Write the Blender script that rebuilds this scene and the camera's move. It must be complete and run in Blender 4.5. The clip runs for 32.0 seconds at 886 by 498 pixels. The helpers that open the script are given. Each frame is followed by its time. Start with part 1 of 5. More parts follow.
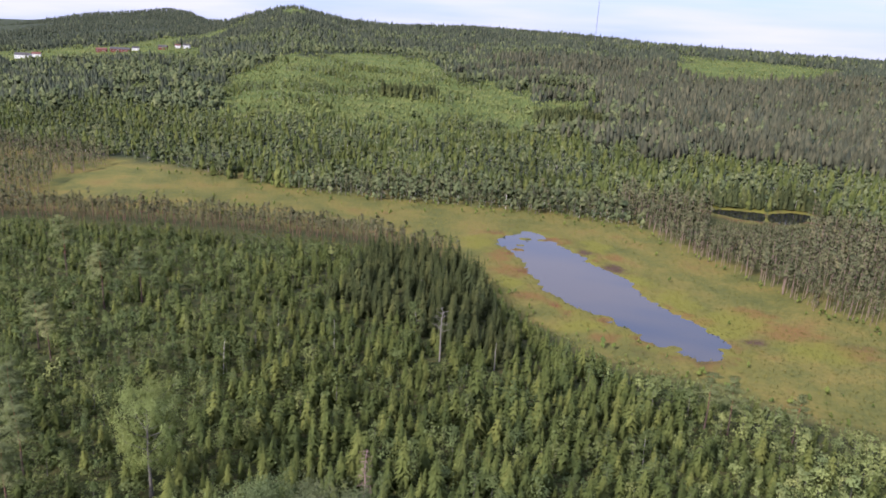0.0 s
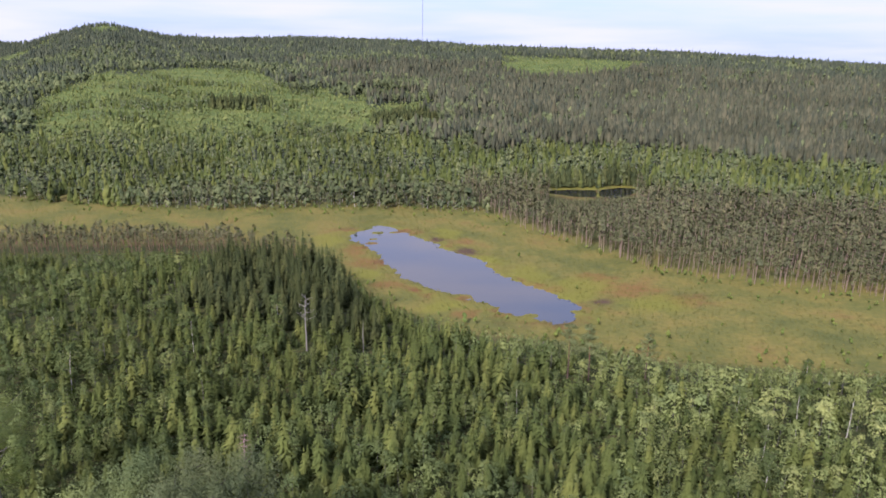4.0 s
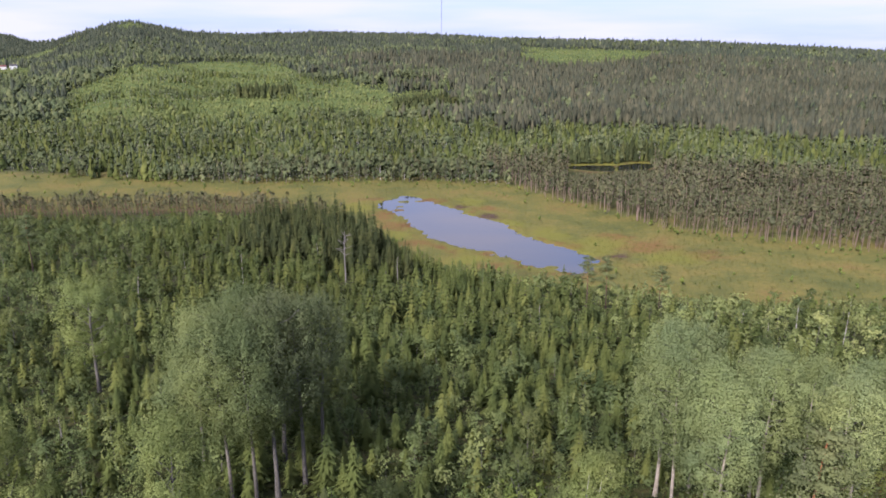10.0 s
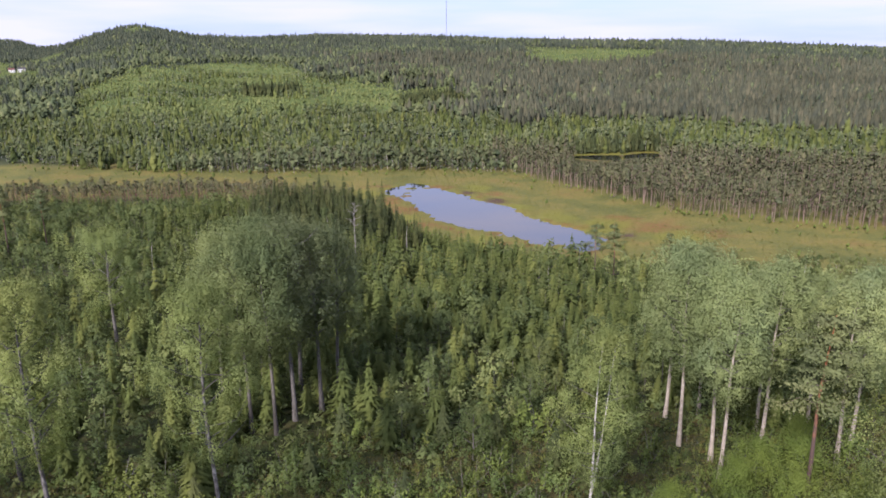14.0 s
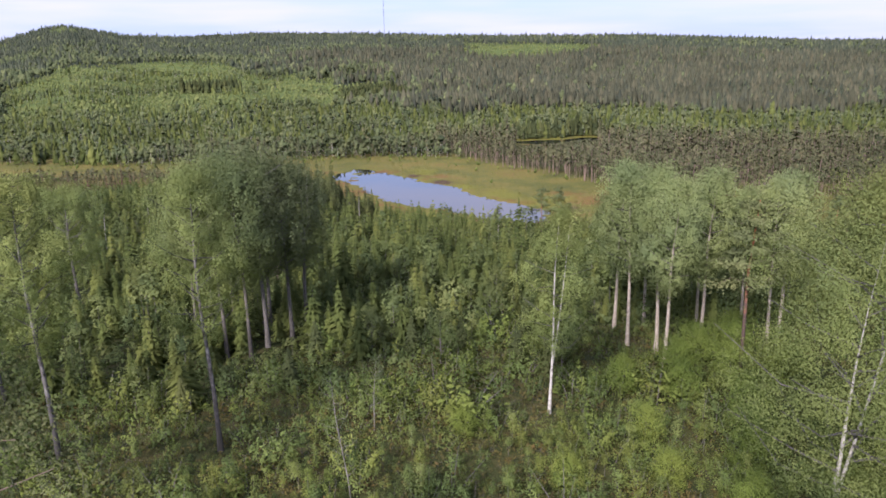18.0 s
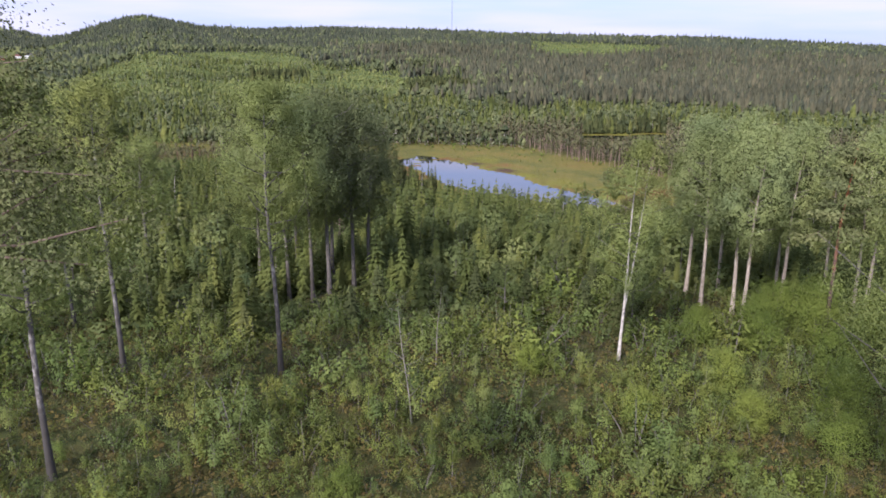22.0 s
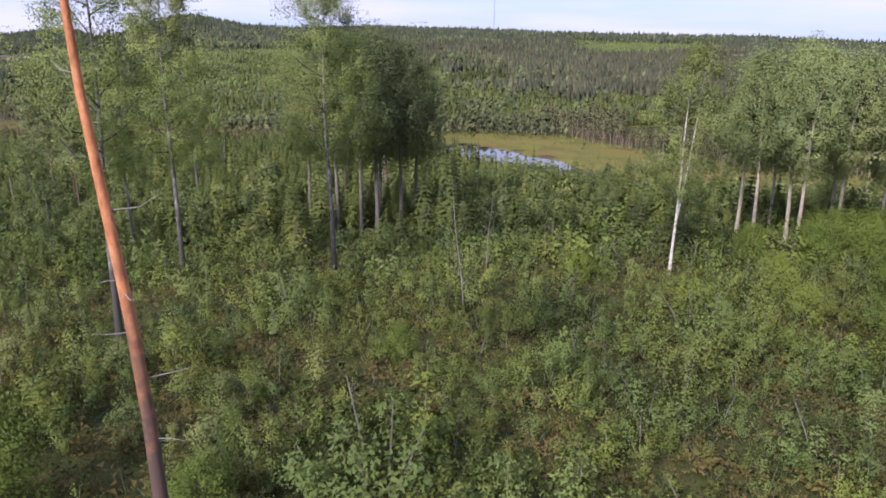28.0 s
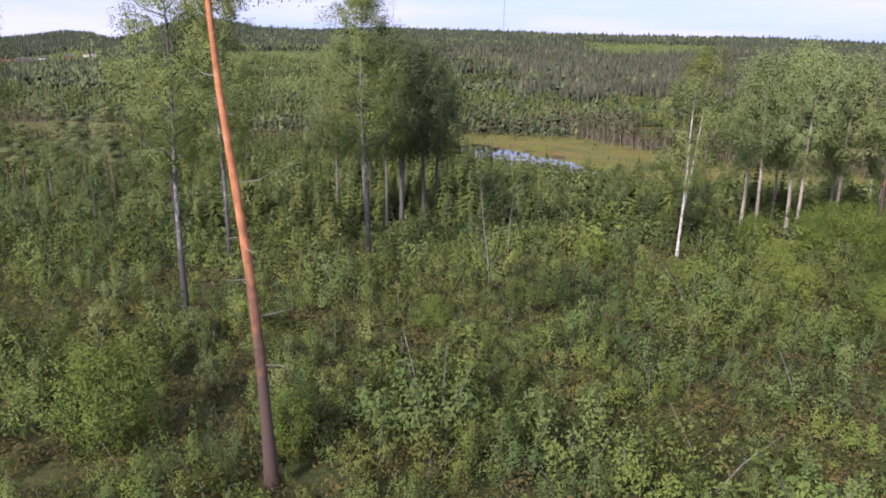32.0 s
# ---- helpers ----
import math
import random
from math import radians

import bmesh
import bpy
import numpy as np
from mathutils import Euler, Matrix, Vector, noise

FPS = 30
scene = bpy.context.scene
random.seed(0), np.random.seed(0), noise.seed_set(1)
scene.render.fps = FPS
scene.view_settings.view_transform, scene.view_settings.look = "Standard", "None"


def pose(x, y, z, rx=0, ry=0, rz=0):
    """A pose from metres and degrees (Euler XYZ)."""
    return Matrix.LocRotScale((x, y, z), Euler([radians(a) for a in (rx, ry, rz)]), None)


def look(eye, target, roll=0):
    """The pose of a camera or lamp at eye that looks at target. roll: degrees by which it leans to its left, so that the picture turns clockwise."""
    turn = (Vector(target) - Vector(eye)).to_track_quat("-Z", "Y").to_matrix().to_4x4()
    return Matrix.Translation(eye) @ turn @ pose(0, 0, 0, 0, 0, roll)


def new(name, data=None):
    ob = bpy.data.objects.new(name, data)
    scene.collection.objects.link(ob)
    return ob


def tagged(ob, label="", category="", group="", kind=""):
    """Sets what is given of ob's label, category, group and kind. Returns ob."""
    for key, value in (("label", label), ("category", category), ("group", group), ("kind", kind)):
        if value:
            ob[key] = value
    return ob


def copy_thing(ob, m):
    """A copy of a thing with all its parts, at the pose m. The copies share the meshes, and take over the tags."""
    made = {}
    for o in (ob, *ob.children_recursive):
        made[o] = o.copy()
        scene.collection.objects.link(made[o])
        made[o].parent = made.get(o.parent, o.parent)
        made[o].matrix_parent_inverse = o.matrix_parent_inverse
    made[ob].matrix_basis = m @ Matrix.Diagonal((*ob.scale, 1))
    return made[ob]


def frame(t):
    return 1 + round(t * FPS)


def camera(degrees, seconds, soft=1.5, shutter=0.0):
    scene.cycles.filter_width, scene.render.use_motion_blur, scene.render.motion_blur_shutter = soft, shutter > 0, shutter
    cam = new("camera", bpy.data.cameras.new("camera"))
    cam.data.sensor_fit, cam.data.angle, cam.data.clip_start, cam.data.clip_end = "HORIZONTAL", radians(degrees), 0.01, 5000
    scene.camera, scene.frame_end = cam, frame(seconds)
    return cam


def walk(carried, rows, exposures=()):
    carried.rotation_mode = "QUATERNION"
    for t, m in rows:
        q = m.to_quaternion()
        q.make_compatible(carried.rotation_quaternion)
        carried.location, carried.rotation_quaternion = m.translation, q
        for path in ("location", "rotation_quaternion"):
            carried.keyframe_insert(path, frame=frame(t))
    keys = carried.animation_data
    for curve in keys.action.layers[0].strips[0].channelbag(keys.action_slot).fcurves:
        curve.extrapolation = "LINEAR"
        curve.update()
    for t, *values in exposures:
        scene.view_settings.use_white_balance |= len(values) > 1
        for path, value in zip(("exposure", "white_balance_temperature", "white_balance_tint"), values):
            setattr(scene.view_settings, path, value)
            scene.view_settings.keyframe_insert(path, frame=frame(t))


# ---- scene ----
cam = camera(63.03, 32.0, soft=1.75)
# seconds, eye, heading, pitch and roll in degrees
PATH = [
    (0, 16.56, -15.87, 92.39, -3.68, -16.91, 3.45),
    (0.5, 16.54, -15.85, 91.59, -5.95, -16.70, 3.18),
    (1, 16.44, -15.78, 90.82, -9.05, -16.44, 2.53),
    (1.5, 16.30, -15.73, 90.11, -11.55, -16.27, 1.89),
    (2, 16.11, -15.82, 89.27, -14.16, -16.13, 1.53),
    (2.5, 15.80, -15.94, 88.37, -15.55, -16.02, 1.26),
    (4.5, 13.97, -19.75, 85.02, -16.12, -15.63, 0.82),
    (5, 13.21, -21.62, 84.41, -16.31, -15.61, 0.74),
    (5.5, 12.40, -23.53, 83.80, -16.23, -15.66, 0.66),
    (6, 11.53, -25.46, 83.19, -16.12, -15.67, 0.64),
    (6.5, 10.60, -27.39, 82.49, -16.01, -15.68, 0.62),
    (7, 9.68, -29.30, 81.64, -15.86, -15.67, 0.67),
    (7.5, 8.87, -31.03, 80.72, -15.67, -15.63, 0.68),
    (8, 8.21, -32.51, 79.73, -15.29, -15.69, 0.52),
    (8.5, 7.81, -33.63, 78.80, -15.02, -15.69, 0.35),
    (9, 7.64, -34.37, 77.87, -14.74, -15.80, 0.23),
    (9.5, 7.65, -34.81, 76.84, -14.64, -15.89, 0.14),
    (10, 7.70, -35.05, 75.72, -14.42, -15.93, 0.18),
    (10.5, 7.73, -35.23, 74.58, -14.61, -15.93, 0.13),
    (11, 7.70, -35.41, 73.49, -14.94, -15.92, 0.09),
    (11.5, 7.65, -35.68, 72.43, -14.88, -15.93, 0.04),
    (12, 7.51, -36.08, 71.44, -14.68, -15.91, -0.14),
    (12.5, 7.25, -36.58, 70.60, -14.54, -15.84, -0.18),
    (13, 6.89, -37.19, 69.72, -14.34, -15.80, -0.20),
    (13.5, 6.46, -37.93, 68.77, -14.17, -15.68, -0.18),
    (14, 5.94, -38.79, 67.74, -13.94, -15.61, -0.28),
    (14.5, 5.39, -39.73, 66.70, -13.56, -15.55, -0.40),
    (16.5, 2.61, -44.78, 63.40, -12.33, -15.51, 0.07),
    (17, 2.21, -45.14, 62.57, -15.67, -15.55, -0.57),
    (17.5, 1.96, -45.29, 61.76, -17.19, -15.61, -0.72),
    (18, 1.91, -45.32, 60.94, -18.51, -15.67, -0.99),
    (18.5, 1.71, -45.23, 60.16, -20.06, -15.77, -1.05),
    (19, 1.56, -45.21, 59.37, -21.03, -15.85, -1.28),
    (19.5, 1.37, -45.10, 58.63, -22.61, -15.85, -1.38),
    (20, 1.26, -45.01, 57.81, -23.85, -15.85, -1.53),
    (20.5, 1.16, -44.94, 56.95, -24.54, -15.90, -1.70),
    (21, 1.01, -44.89, 56.25, -23.67, -15.86, -1.33),
    (21.5, 0.91, -44.80, 55.63, -17.86, -15.73, -0.36),
    (22, 0.93, -44.80, 55.12, -13.84, -15.69, 0.47),
    (22.5, 1.00, -44.84, 54.50, -12.40, -15.65, 0.48),
    (23, 1.11, -44.84, 53.91, -11.69, -15.65, 0.30),
    (23.5, 1.17, -44.78, 53.31, -11.15, -15.66, 0.45),
    (24, 1.14, -44.72, 52.69, -10.79, -15.69, 0.56),
    (24.5, 1.10, -44.73, 51.97, -9.73, -15.71, 0.99),
    (25, 1.04, -44.83, 51.25, -9.45, -15.75, 0.93),
    (25.5, 0.90, -45.10, 50.57, -10.06, -15.72, 0.64),
    (27.5, -0.39, -46.91, 48.31, -10.86, -15.59, 0.59),
    (28, -0.66, -47.20, 48.08, -10.73, -15.60, 0.61),
    (28.5, -0.95, -47.57, 47.99, -10.53, -15.59, 0.47),
    (29, -1.28, -48.07, 48.03, -10.39, -15.59, 0.42),
    (29.5, -1.67, -48.70, 48.11, -10.33, -15.58, 0.47),
    (30, -2.02, -49.38, 48.21, -10.24, -15.58, 0.52),
    (30.5, -2.33, -50.13, 48.27, -10.14, -15.57, 0.50),
    (31, -2.64, -50.89, 48.29, -10.07, -15.55, 0.52),
    (31.5, -2.89, -51.65, 48.28, -10.01, -15.49, 0.49),
    (32, -3.10, -52.34, 48.29, -10.01, -15.47, 0.57),
]
walk(cam, [(t, pose(x, y, z, 90 + p, 0, h) @ pose(0, 0, 0, 0, 0, r)) for t, x, y, z, h, p, r in PATH], exposures=[(0, 0.92, 5800, 22), (15, 0.94, 5800, 23), (21, 0.92, 5800, 23), (25, 0.85, 5800, 23), (29, 0.91, 5800, 24), (32, 0.93, 5800, 24)])

# ---- sky, sun ----
SUN_EL, SUN_AZ = 36.0, -137.0     # degrees; azimuth clockwise from +y
world = bpy.data.worlds.new("world")
scene.world = world
world.use_nodes = True
wn, wl = world.node_tree.nodes, world.node_tree.links
wn.clear()
w_out = wn.new("ShaderNodeOutputWorld")
w_bg = wn.new("ShaderNodeBackground")
w_sky = wn.new("ShaderNodeTexSky")
w_sky.sky_type, w_sky.sun_disc = "NISHITA", False
w_sky.sun_elevation, w_sky.sun_rotation = radians(SUN_EL), radians(SUN_AZ)
w_sky.air_density, w_sky.dust_density, w_sky.altitude = 1.0, 1.5, 200
w_co = wn.new("ShaderNodeTexCoord")
w_map = wn.new("ShaderNodeMapping")
w_map.inputs["Scale"].default_value = (1.3, 1.3, 13.0)
w_noise = wn.new("ShaderNodeTexNoise")
w_noise.inputs["Scale"].default_value, w_noise.inputs["Detail"].default_value = 2.2, 5.0
w_ramp = wn.new("ShaderNodeValToRGB")
w_ramp.color_ramp.elements[0].position, w_ramp.color_ramp.elements[1].position = 0.36, 0.62
w_mix = wn.new("ShaderNodeMixRGB")
w_mix.inputs["Color2"].default_value = (7.3, 7.3, 8.3, 1)
w_base = wn.new("ShaderNodeMixRGB")
w_base.inputs["Fac"].default_value = 0.7
w_base.inputs["Color2"].default_value = (5.9, 7.1, 10.1, 1)
wl.new(w_co.outputs["Generated"], w_map.inputs["Vector"])
wl.new(w_map.outputs["Vector"], w_noise.inputs["Vector"])
wl.new(w_noise.outputs["Fac"], w_ramp.inputs["Fac"])
wl.new(w_sky.outputs["Color"], w_base.inputs["Color1"])
wl.new(w_base.outputs["Color"], w_mix.inputs["Color1"])
wl.new(w_ramp.outputs["Color"], w_mix.inputs["Fac"])
wl.new(w_mix.outputs["Color"], w_bg.inputs["Color"])
w_bg.inputs["Strength"].default_value = 0.068
wl.new(w_bg.outputs["Background"], w_out.inputs["Surface"])
sun = new("sun", bpy.data.lights.new("sun", "SUN"))
sun.data.energy, sun.data.angle, sun.data.color = 3.9, radians(9.0), (1.0, 0.93, 0.80)
_sd = Vector((math.sin(radians(SUN_AZ)) * math.cos(radians(SUN_EL)), math.cos(radians(SUN_AZ)) * math.cos(radians(SUN_EL)), math.sin(radians(SUN_EL))))
sun.matrix_basis = look(_sd * 300, (0, 0, 0))

# ---- materials ----
def material(name):
    m = bpy.data.materials.new(name)
    m.use_nodes = True
    n, l = m.node_tree.nodes, m.node_tree.links
    n.clear()
    out = n.new("ShaderNodeOutputMaterial")
    return m, n, l, out


def noise_tex(n, l, scale, detail=3.0, vec=None, rough=0.55):
    t = n.new("ShaderNodeTexNoise")
    t.inputs["Scale"].default_value, t.inputs["Detail"].default_value, t.inputs["Roughness"].default_value = scale, detail, rough
    if vec is not None:
        l.new(vec, t.inputs["Vector"])
    return t.outputs["Fac"]


def ramp(n, l, fac, stops):
    r = n.new("ShaderNodeValToRGB")
    e = r.color_ramp.elements
    while len(e) < len(stops):
        e.new(0.5)
    for k, (p, c) in enumerate(stops):
        e[k].position, e[k].color = p, (*c, 1)
    l.new(fac, r.inputs["Fac"])
    return r.outputs["Color"]


def mixc(n, l, fac, a, b, mode="MIX"):
    m = n.new("ShaderNodeMixRGB")
    m.blend_type = mode
    for sock, v in (("Fac", fac), ("Color1", a), ("Color2", b)):
        if hasattr(v, "is_linked"):
            l.new(v, m.inputs[sock])
        elif isinstance(v, tuple):
            m.inputs[sock].default_value = (*v, 1)
        else:
            m.inputs[sock].default_value = v
    return m.outputs["Color"]


def foliage(name, dark, light, warm, see_through=0.35, rough=0.55, soften=1.8, sheen=0.0):
    """Leaves and needles: two greens by the tree's own tint, a warmer one by leaf, light passing through."""
    m, n, l, out = material(name)
    at = n.new("ShaderNodeAttribute")
    at.attribute_name = "tint"
    geo = n.new("ShaderNodeNewGeometry")
    obj = n.new("ShaderNodeObjectInfo")
    add = n.new("ShaderNodeMath")
    add.operation = "ADD"
    l.new(at.outputs["Fac"], add.inputs[0])
    l.new(obj.outputs["Random"], add.inputs[1])
    fr = n.new("ShaderNodeMath")
    fr.operation = "FRACT"
    l.new(add.outputs[0], fr.inputs[0])
    c = ramp(n, l, fr.outputs[0], [(0.0, dark), (0.75, light), (1.0, warm)])
    big = noise_tex(n, l, 0.9, 2.0, geo.outputs["Position"])
    c = mixc(n, l, ramp(n, l, big, [(0.35, (0, 0, 0)), (0.7, (0.5, 0.5, 0.5))]), c, tuple(v * 1.35 for v in light))
    wide = noise_tex(n, l, 0.14, 3.0, geo.outputs["Position"])
    c = mixc(n, l, ramp(n, l, wide, [(0.5, (0, 0, 0)), (0.68, (0.55, 0.55, 0.55))]), c, (dark[0] * 0.8, dark[1] * 0.9, dark[2] * 1.2))
    c = mixc(n, l, ramp(n, l, wide, [(0.32, (0.5, 0.5, 0.5)), (0.46, (0, 0, 0))]), c, warm)
    vast = noise_tex(n, l, 0.017, 3.0, geo.outputs["Position"])
    c = mixc(n, l, ramp(n, l, vast, [(0.36, (0.68, 0.68, 0.68)), (0.5, (0.9, 0.9, 0.9)), (0.62, (1, 1, 1))]), (0, 0, 0), c)
    fine = noise_tex(n, l, 7.0, 1.0, geo.outputs["Position"])
    c = mixc(n, l, ramp(n, l, fine, [(0.42, (0, 0, 0)), (0.75, (0.18, 0.18, 0.18))]), c, warm)
    pf = n.new("ShaderNodeAttribute")
    pf.attribute_name = "puff"
    tr = n.new("ShaderNodeVectorTransform")
    tr.vector_type, tr.convert_from, tr.convert_to = "NORMAL", "OBJECT", "WORLD"
    l.new(pf.outputs["Vector"], tr.inputs[0])
    sc = n.new("ShaderNodeVectorMath")
    sc.operation = "SCALE"
    sc.inputs["Scale"].default_value = soften
    l.new(tr.outputs[0], sc.inputs[0])
    sm = n.new("ShaderNodeVectorMath")
    sm.operation = "ADD"
    l.new(sc.outputs[0], sm.inputs[0])
    l.new(geo.outputs["Normal"], sm.inputs[1])
    nv = n.new("ShaderNodeVectorMath")
    nv.operation = "NORMALIZE"
    l.new(sm.outputs[0], nv.inputs[0])
    d = n.new("ShaderNodeBsdfDiffuse")
    t = n.new("ShaderNodeBsdfTranslucent")
    l.new(nv.outputs[0], d.inputs["Normal"])
    l.new(nv.outputs[0], t.inputs["Normal"])
    g = n.new("ShaderNodeBsdfGlossy")
    g.inputs["Roughness"].default_value = rough
    l.new(c, d.inputs["Color"])
    l.new(mixc(n, l, see_through, (0, 0, 0), mixc(n, l, 0.4, c, (0.20, 0.28, 0.045))), t.inputs["Color"])
    x = n.new("ShaderNodeAddShader")
    l.new(d.outputs[0], x.inputs[0])
    l.new(t.outputs[0], x.inputs[1])
    y = n.new("ShaderNodeMixShader")
    y.inputs[0].default_value = sheen
    l.new(x.outputs[0], y.inputs[1])
    l.new(g.outputs[0], y.inputs[2])
    l.new(y.outputs[0], out.inputs["Surface"])
    return m


def bark(name, stops, scale=6.0, stretch=0.25, low=None):
    """Bark with plates and streaks; low: a darker, coarser foot (colour, height in metres over which it fades)."""
    m, n, l, out = material(name)
    co = n.new("ShaderNodeTexCoord")
    mp = n.new("ShaderNodeMapping")
    mp.inputs["Scale"].default_value = (1, 1, stretch)
    l.new(co.outputs["Object"], mp.inputs["Vector"])
    f = noise_tex(n, l, scale, 4.0, mp.outputs["Vector"], 0.65)
    c = ramp(n, l, f, stops)
    if low:
        rise = n.new("ShaderNodeAttribute")
        rise.attribute_name = "tint"
        dv = n.new("ShaderNodeMath")
        dv.operation = "DIVIDE"
        l.new(rise.outputs["Fac"], dv.inputs[0])
        dv.inputs[1].default_value = low[1]
        ad = n.new("ShaderNodeMath")
        ad.operation = "ADD"
        l.new(dv.outputs[0], ad.inputs[0])
        sm = n.new("ShaderNodeMath")
        sm.operation = "MULTIPLY"
        sm.inputs[1].default_value = 0.25
        l.new(noise_tex(n, l, 1.6, 3.0, co.outputs["Object"]), sm.inputs[0])
        l.new(sm.outputs[0], ad.inputs[1])
        k = ramp(n, l, ad.outputs[0], [(0.24, (1, 1, 1)), (0.38, (0, 0, 0))])
        c = mixc(n, l, k, c, low[0])
    b = n.new("ShaderNodeBsdfPrincipled")
    l.new(c, b.inputs["Base Color"])
    b.inputs["Roughness"].default_value = 0.85
    bp = n.new("ShaderNodeBump")
    bp.inputs["Strength"].default_value, bp.inputs["Distance"].default_value = 0.6, 0.03
    l.new(f, bp.inputs["Height"])
    l.new(bp.outputs[0], b.inputs["Normal"])
    l.new(b.outputs[0], out.inputs["Surface"])
    return m


M_SPRUCE = foliage("spruce_needles", (0.037, 0.051, 0.018), (0.087, 0.103, 0.031), (0.138, 0.145, 0.042), 0.4)
# far old spruces: dark needles, with extra blue painted in for distant haze
M_DARK = foliage("hazed_spruce_needles", (0.034, 0.043, 0.032), (0.066, 0.077, 0.050), (0.104, 0.107, 0.064), 0.3, soften=4.0)
M_STAND = foliage("dark_stand_needles", (0.030, 0.038, 0.018), (0.058, 0.068, 0.027), (0.110, 0.113, 0.042), 0.3)
M_LEAF = foliage("birch_leaves", (0.05, 0.068, 0.028), (0.097, 0.117, 0.044), (0.148, 0.157, 0.056), 0.55)
# birch leaves for the distance: paler and bluer, the haze mixed into the colour
M_HAZELEAF = foliage("hazed_birch_leaves", (0.057, 0.074, 0.037), (0.112, 0.130, 0.060), (0.170, 0.178, 0.080), 0.5, soften=4.0)
M_YOUNG = foliage("young_growth_leaves", (0.092, 0.116, 0.043), (0.140, 0.163, 0.056), (0.185, 0.192, 0.070), 0.5, soften=3.0)
# yellow-green birch leaves, lightened further for the veil of glare on the right
M_GLAREBIRCH = foliage("glare_bright_birch_leaves", (0.113, 0.14, 0.054), (0.178, 0.2, 0.071), (0.232, 0.238, 0.089), 0.6)
M_WILLOW = foliage("willow_leaves", (0.089, 0.122, 0.027), (0.127, 0.16, 0.036), (0.163, 0.187, 0.042), 0.5)
# paler copy of the aspen leaves, with the right clump's bright light in its colour
M_LITASPEN = foliage("lit_aspen_leaves", (0.15, 0.182, 0.075), (0.21, 0.242, 0.098), (0.264, 0.285, 0.112), 0.6, 0.4, soften=1.9)
M_ASPEN = foliage("aspen_leaves", (0.096, 0.118, 0.047), (0.139, 0.16, 0.062), (0.177, 0.19, 0.071), 0.55, 0.4, soften=1.9)
# aspen leaves darkened for shade from the trees beside; also dull leaves of dying birches
M_SHADED_DULL = foliage("shaded_and_dull_leaves", (0.061, 0.077, 0.037), (0.101, 0.116, 0.055), (0.149, 0.156, 0.068), 0.5, 0.4, soften=1.9)
M_PINE = foliage("pine_needles", (0.083, 0.1, 0.045), (0.145, 0.161, 0.07), (0.205, 0.199, 0.089), 0.5, soften=3.0)
M_BOGPINE = foliage("bog_pine_needles", (0.062, 0.068, 0.037), (0.104, 0.106, 0.056), (0.144, 0.126, 0.066), 0.4, soften=3.5)
M_BROWNPINE = foliage("brown_pine_needles", (0.066, 0.068, 0.038), (0.106, 0.103, 0.056), (0.146, 0.124, 0.068), 0.3, soften=3.0)
# grey-green hillside needles, their blue raised to stand in for haze
M_GREY = foliage("hazed_hillside_needles", (0.045, 0.050, 0.034), (0.079, 0.080, 0.050), (0.118, 0.106, 0.064), 0.35, soften=4.0)
M_SHRUB = foliage("shrub_leaves", (0.068, 0.096, 0.026), (0.114, 0.141, 0.034), (0.159, 0.169, 0.043), 0.6, soften=4.0)
M_BLUEBIRCH = foliage("birch_scrub_leaves", (0.061, 0.088, 0.031), (0.1, 0.129, 0.041), (0.141, 0.159, 0.047), 0.6, soften=4.0)
M_OLIVE = foliage("olive_scrub_leaves", (0.069, 0.086, 0.024), (0.102, 0.119, 0.032), (0.136, 0.138, 0.038), 0.55, soften=4.0)
M_RUSH = foliage("heath_stems", (0.066, 0.058, 0.022), (0.098, 0.080, 0.029), (0.132, 0.088, 0.034), 0.4)
M_SEDGE = foliage("sedge_blades", (0.095, 0.100, 0.030), (0.140, 0.134, 0.037), (0.178, 0.144, 0.042), 0.3, soften=4.0)
M_BIRCHBARK = bark("birch_bark", [(0.34, (0.07, 0.06, 0.055)), (0.46, (0.40, 0.37, 0.33)), (0.7, (0.58, 0.54, 0.48))], 4.0, 0.8)
M_ASPENBARK = bark("aspen_bark", [(0.3, (0.06, 0.053, 0.044)), (0.55, (0.15, 0.13, 0.105)), (0.8, (0.30, 0.27, 0.22))], 6.0, 0.4, ((0.07, 0.06, 0.05), 20.0))
M_PALEBARK = bark("pale_aspen_bark", [(0.3, (0.16, 0.13, 0.10)), (0.5, (0.31, 0.26, 0.205)), (0.75, (0.45, 0.39, 0.32))], 5.0, 0.4)
M_GREYBARK = bark("grey_bark", [(0.3, (0.05, 0.045, 0.04)), (0.6, (0.14, 0.125, 0.11)), (0.85, (0.24, 0.22, 0.20))], 8.0, 0.35)
M_PINEBARK = bark("pine_bark", [(0.3, (0.24, 0.085, 0.035)), (0.52, (0.43, 0.165, 0.066)), (0.75, (0.55, 0.27, 0.13))], 5.0, 0.4, ((0.075, 0.046, 0.036), 44.0))
M_PINESTEM = bark("pine_stem_bark", [(0.3, (0.12, 0.08, 0.06)), (0.55, (0.22, 0.155, 0.12)), (0.8, (0.31, 0.235, 0.19))], 5.0, 0.4)
M_ROUGHBARK = bark("rough_aspen_bark", [(0.36, (0.045, 0.04, 0.036)), (0.52, (0.12, 0.108, 0.098)), (0.66, (0.29, 0.275, 0.255))], 3.2, 0.55, ((0.05, 0.045, 0.04), 26.0))
M_BIRCHTOP = foliage("old_birch_leaves", (0.105, 0.128, 0.045), (0.164, 0.186, 0.062), (0.216, 0.226, 0.074), 0.8, soften=4.5)
M_REDSTEM = bark("red_pine_stem", [(0.3, (0.09, 0.045, 0.03)), (0.55, (0.16, 0.09, 0.06)), (0.8, (0.23, 0.14, 0.10))], 5.0, 0.4)
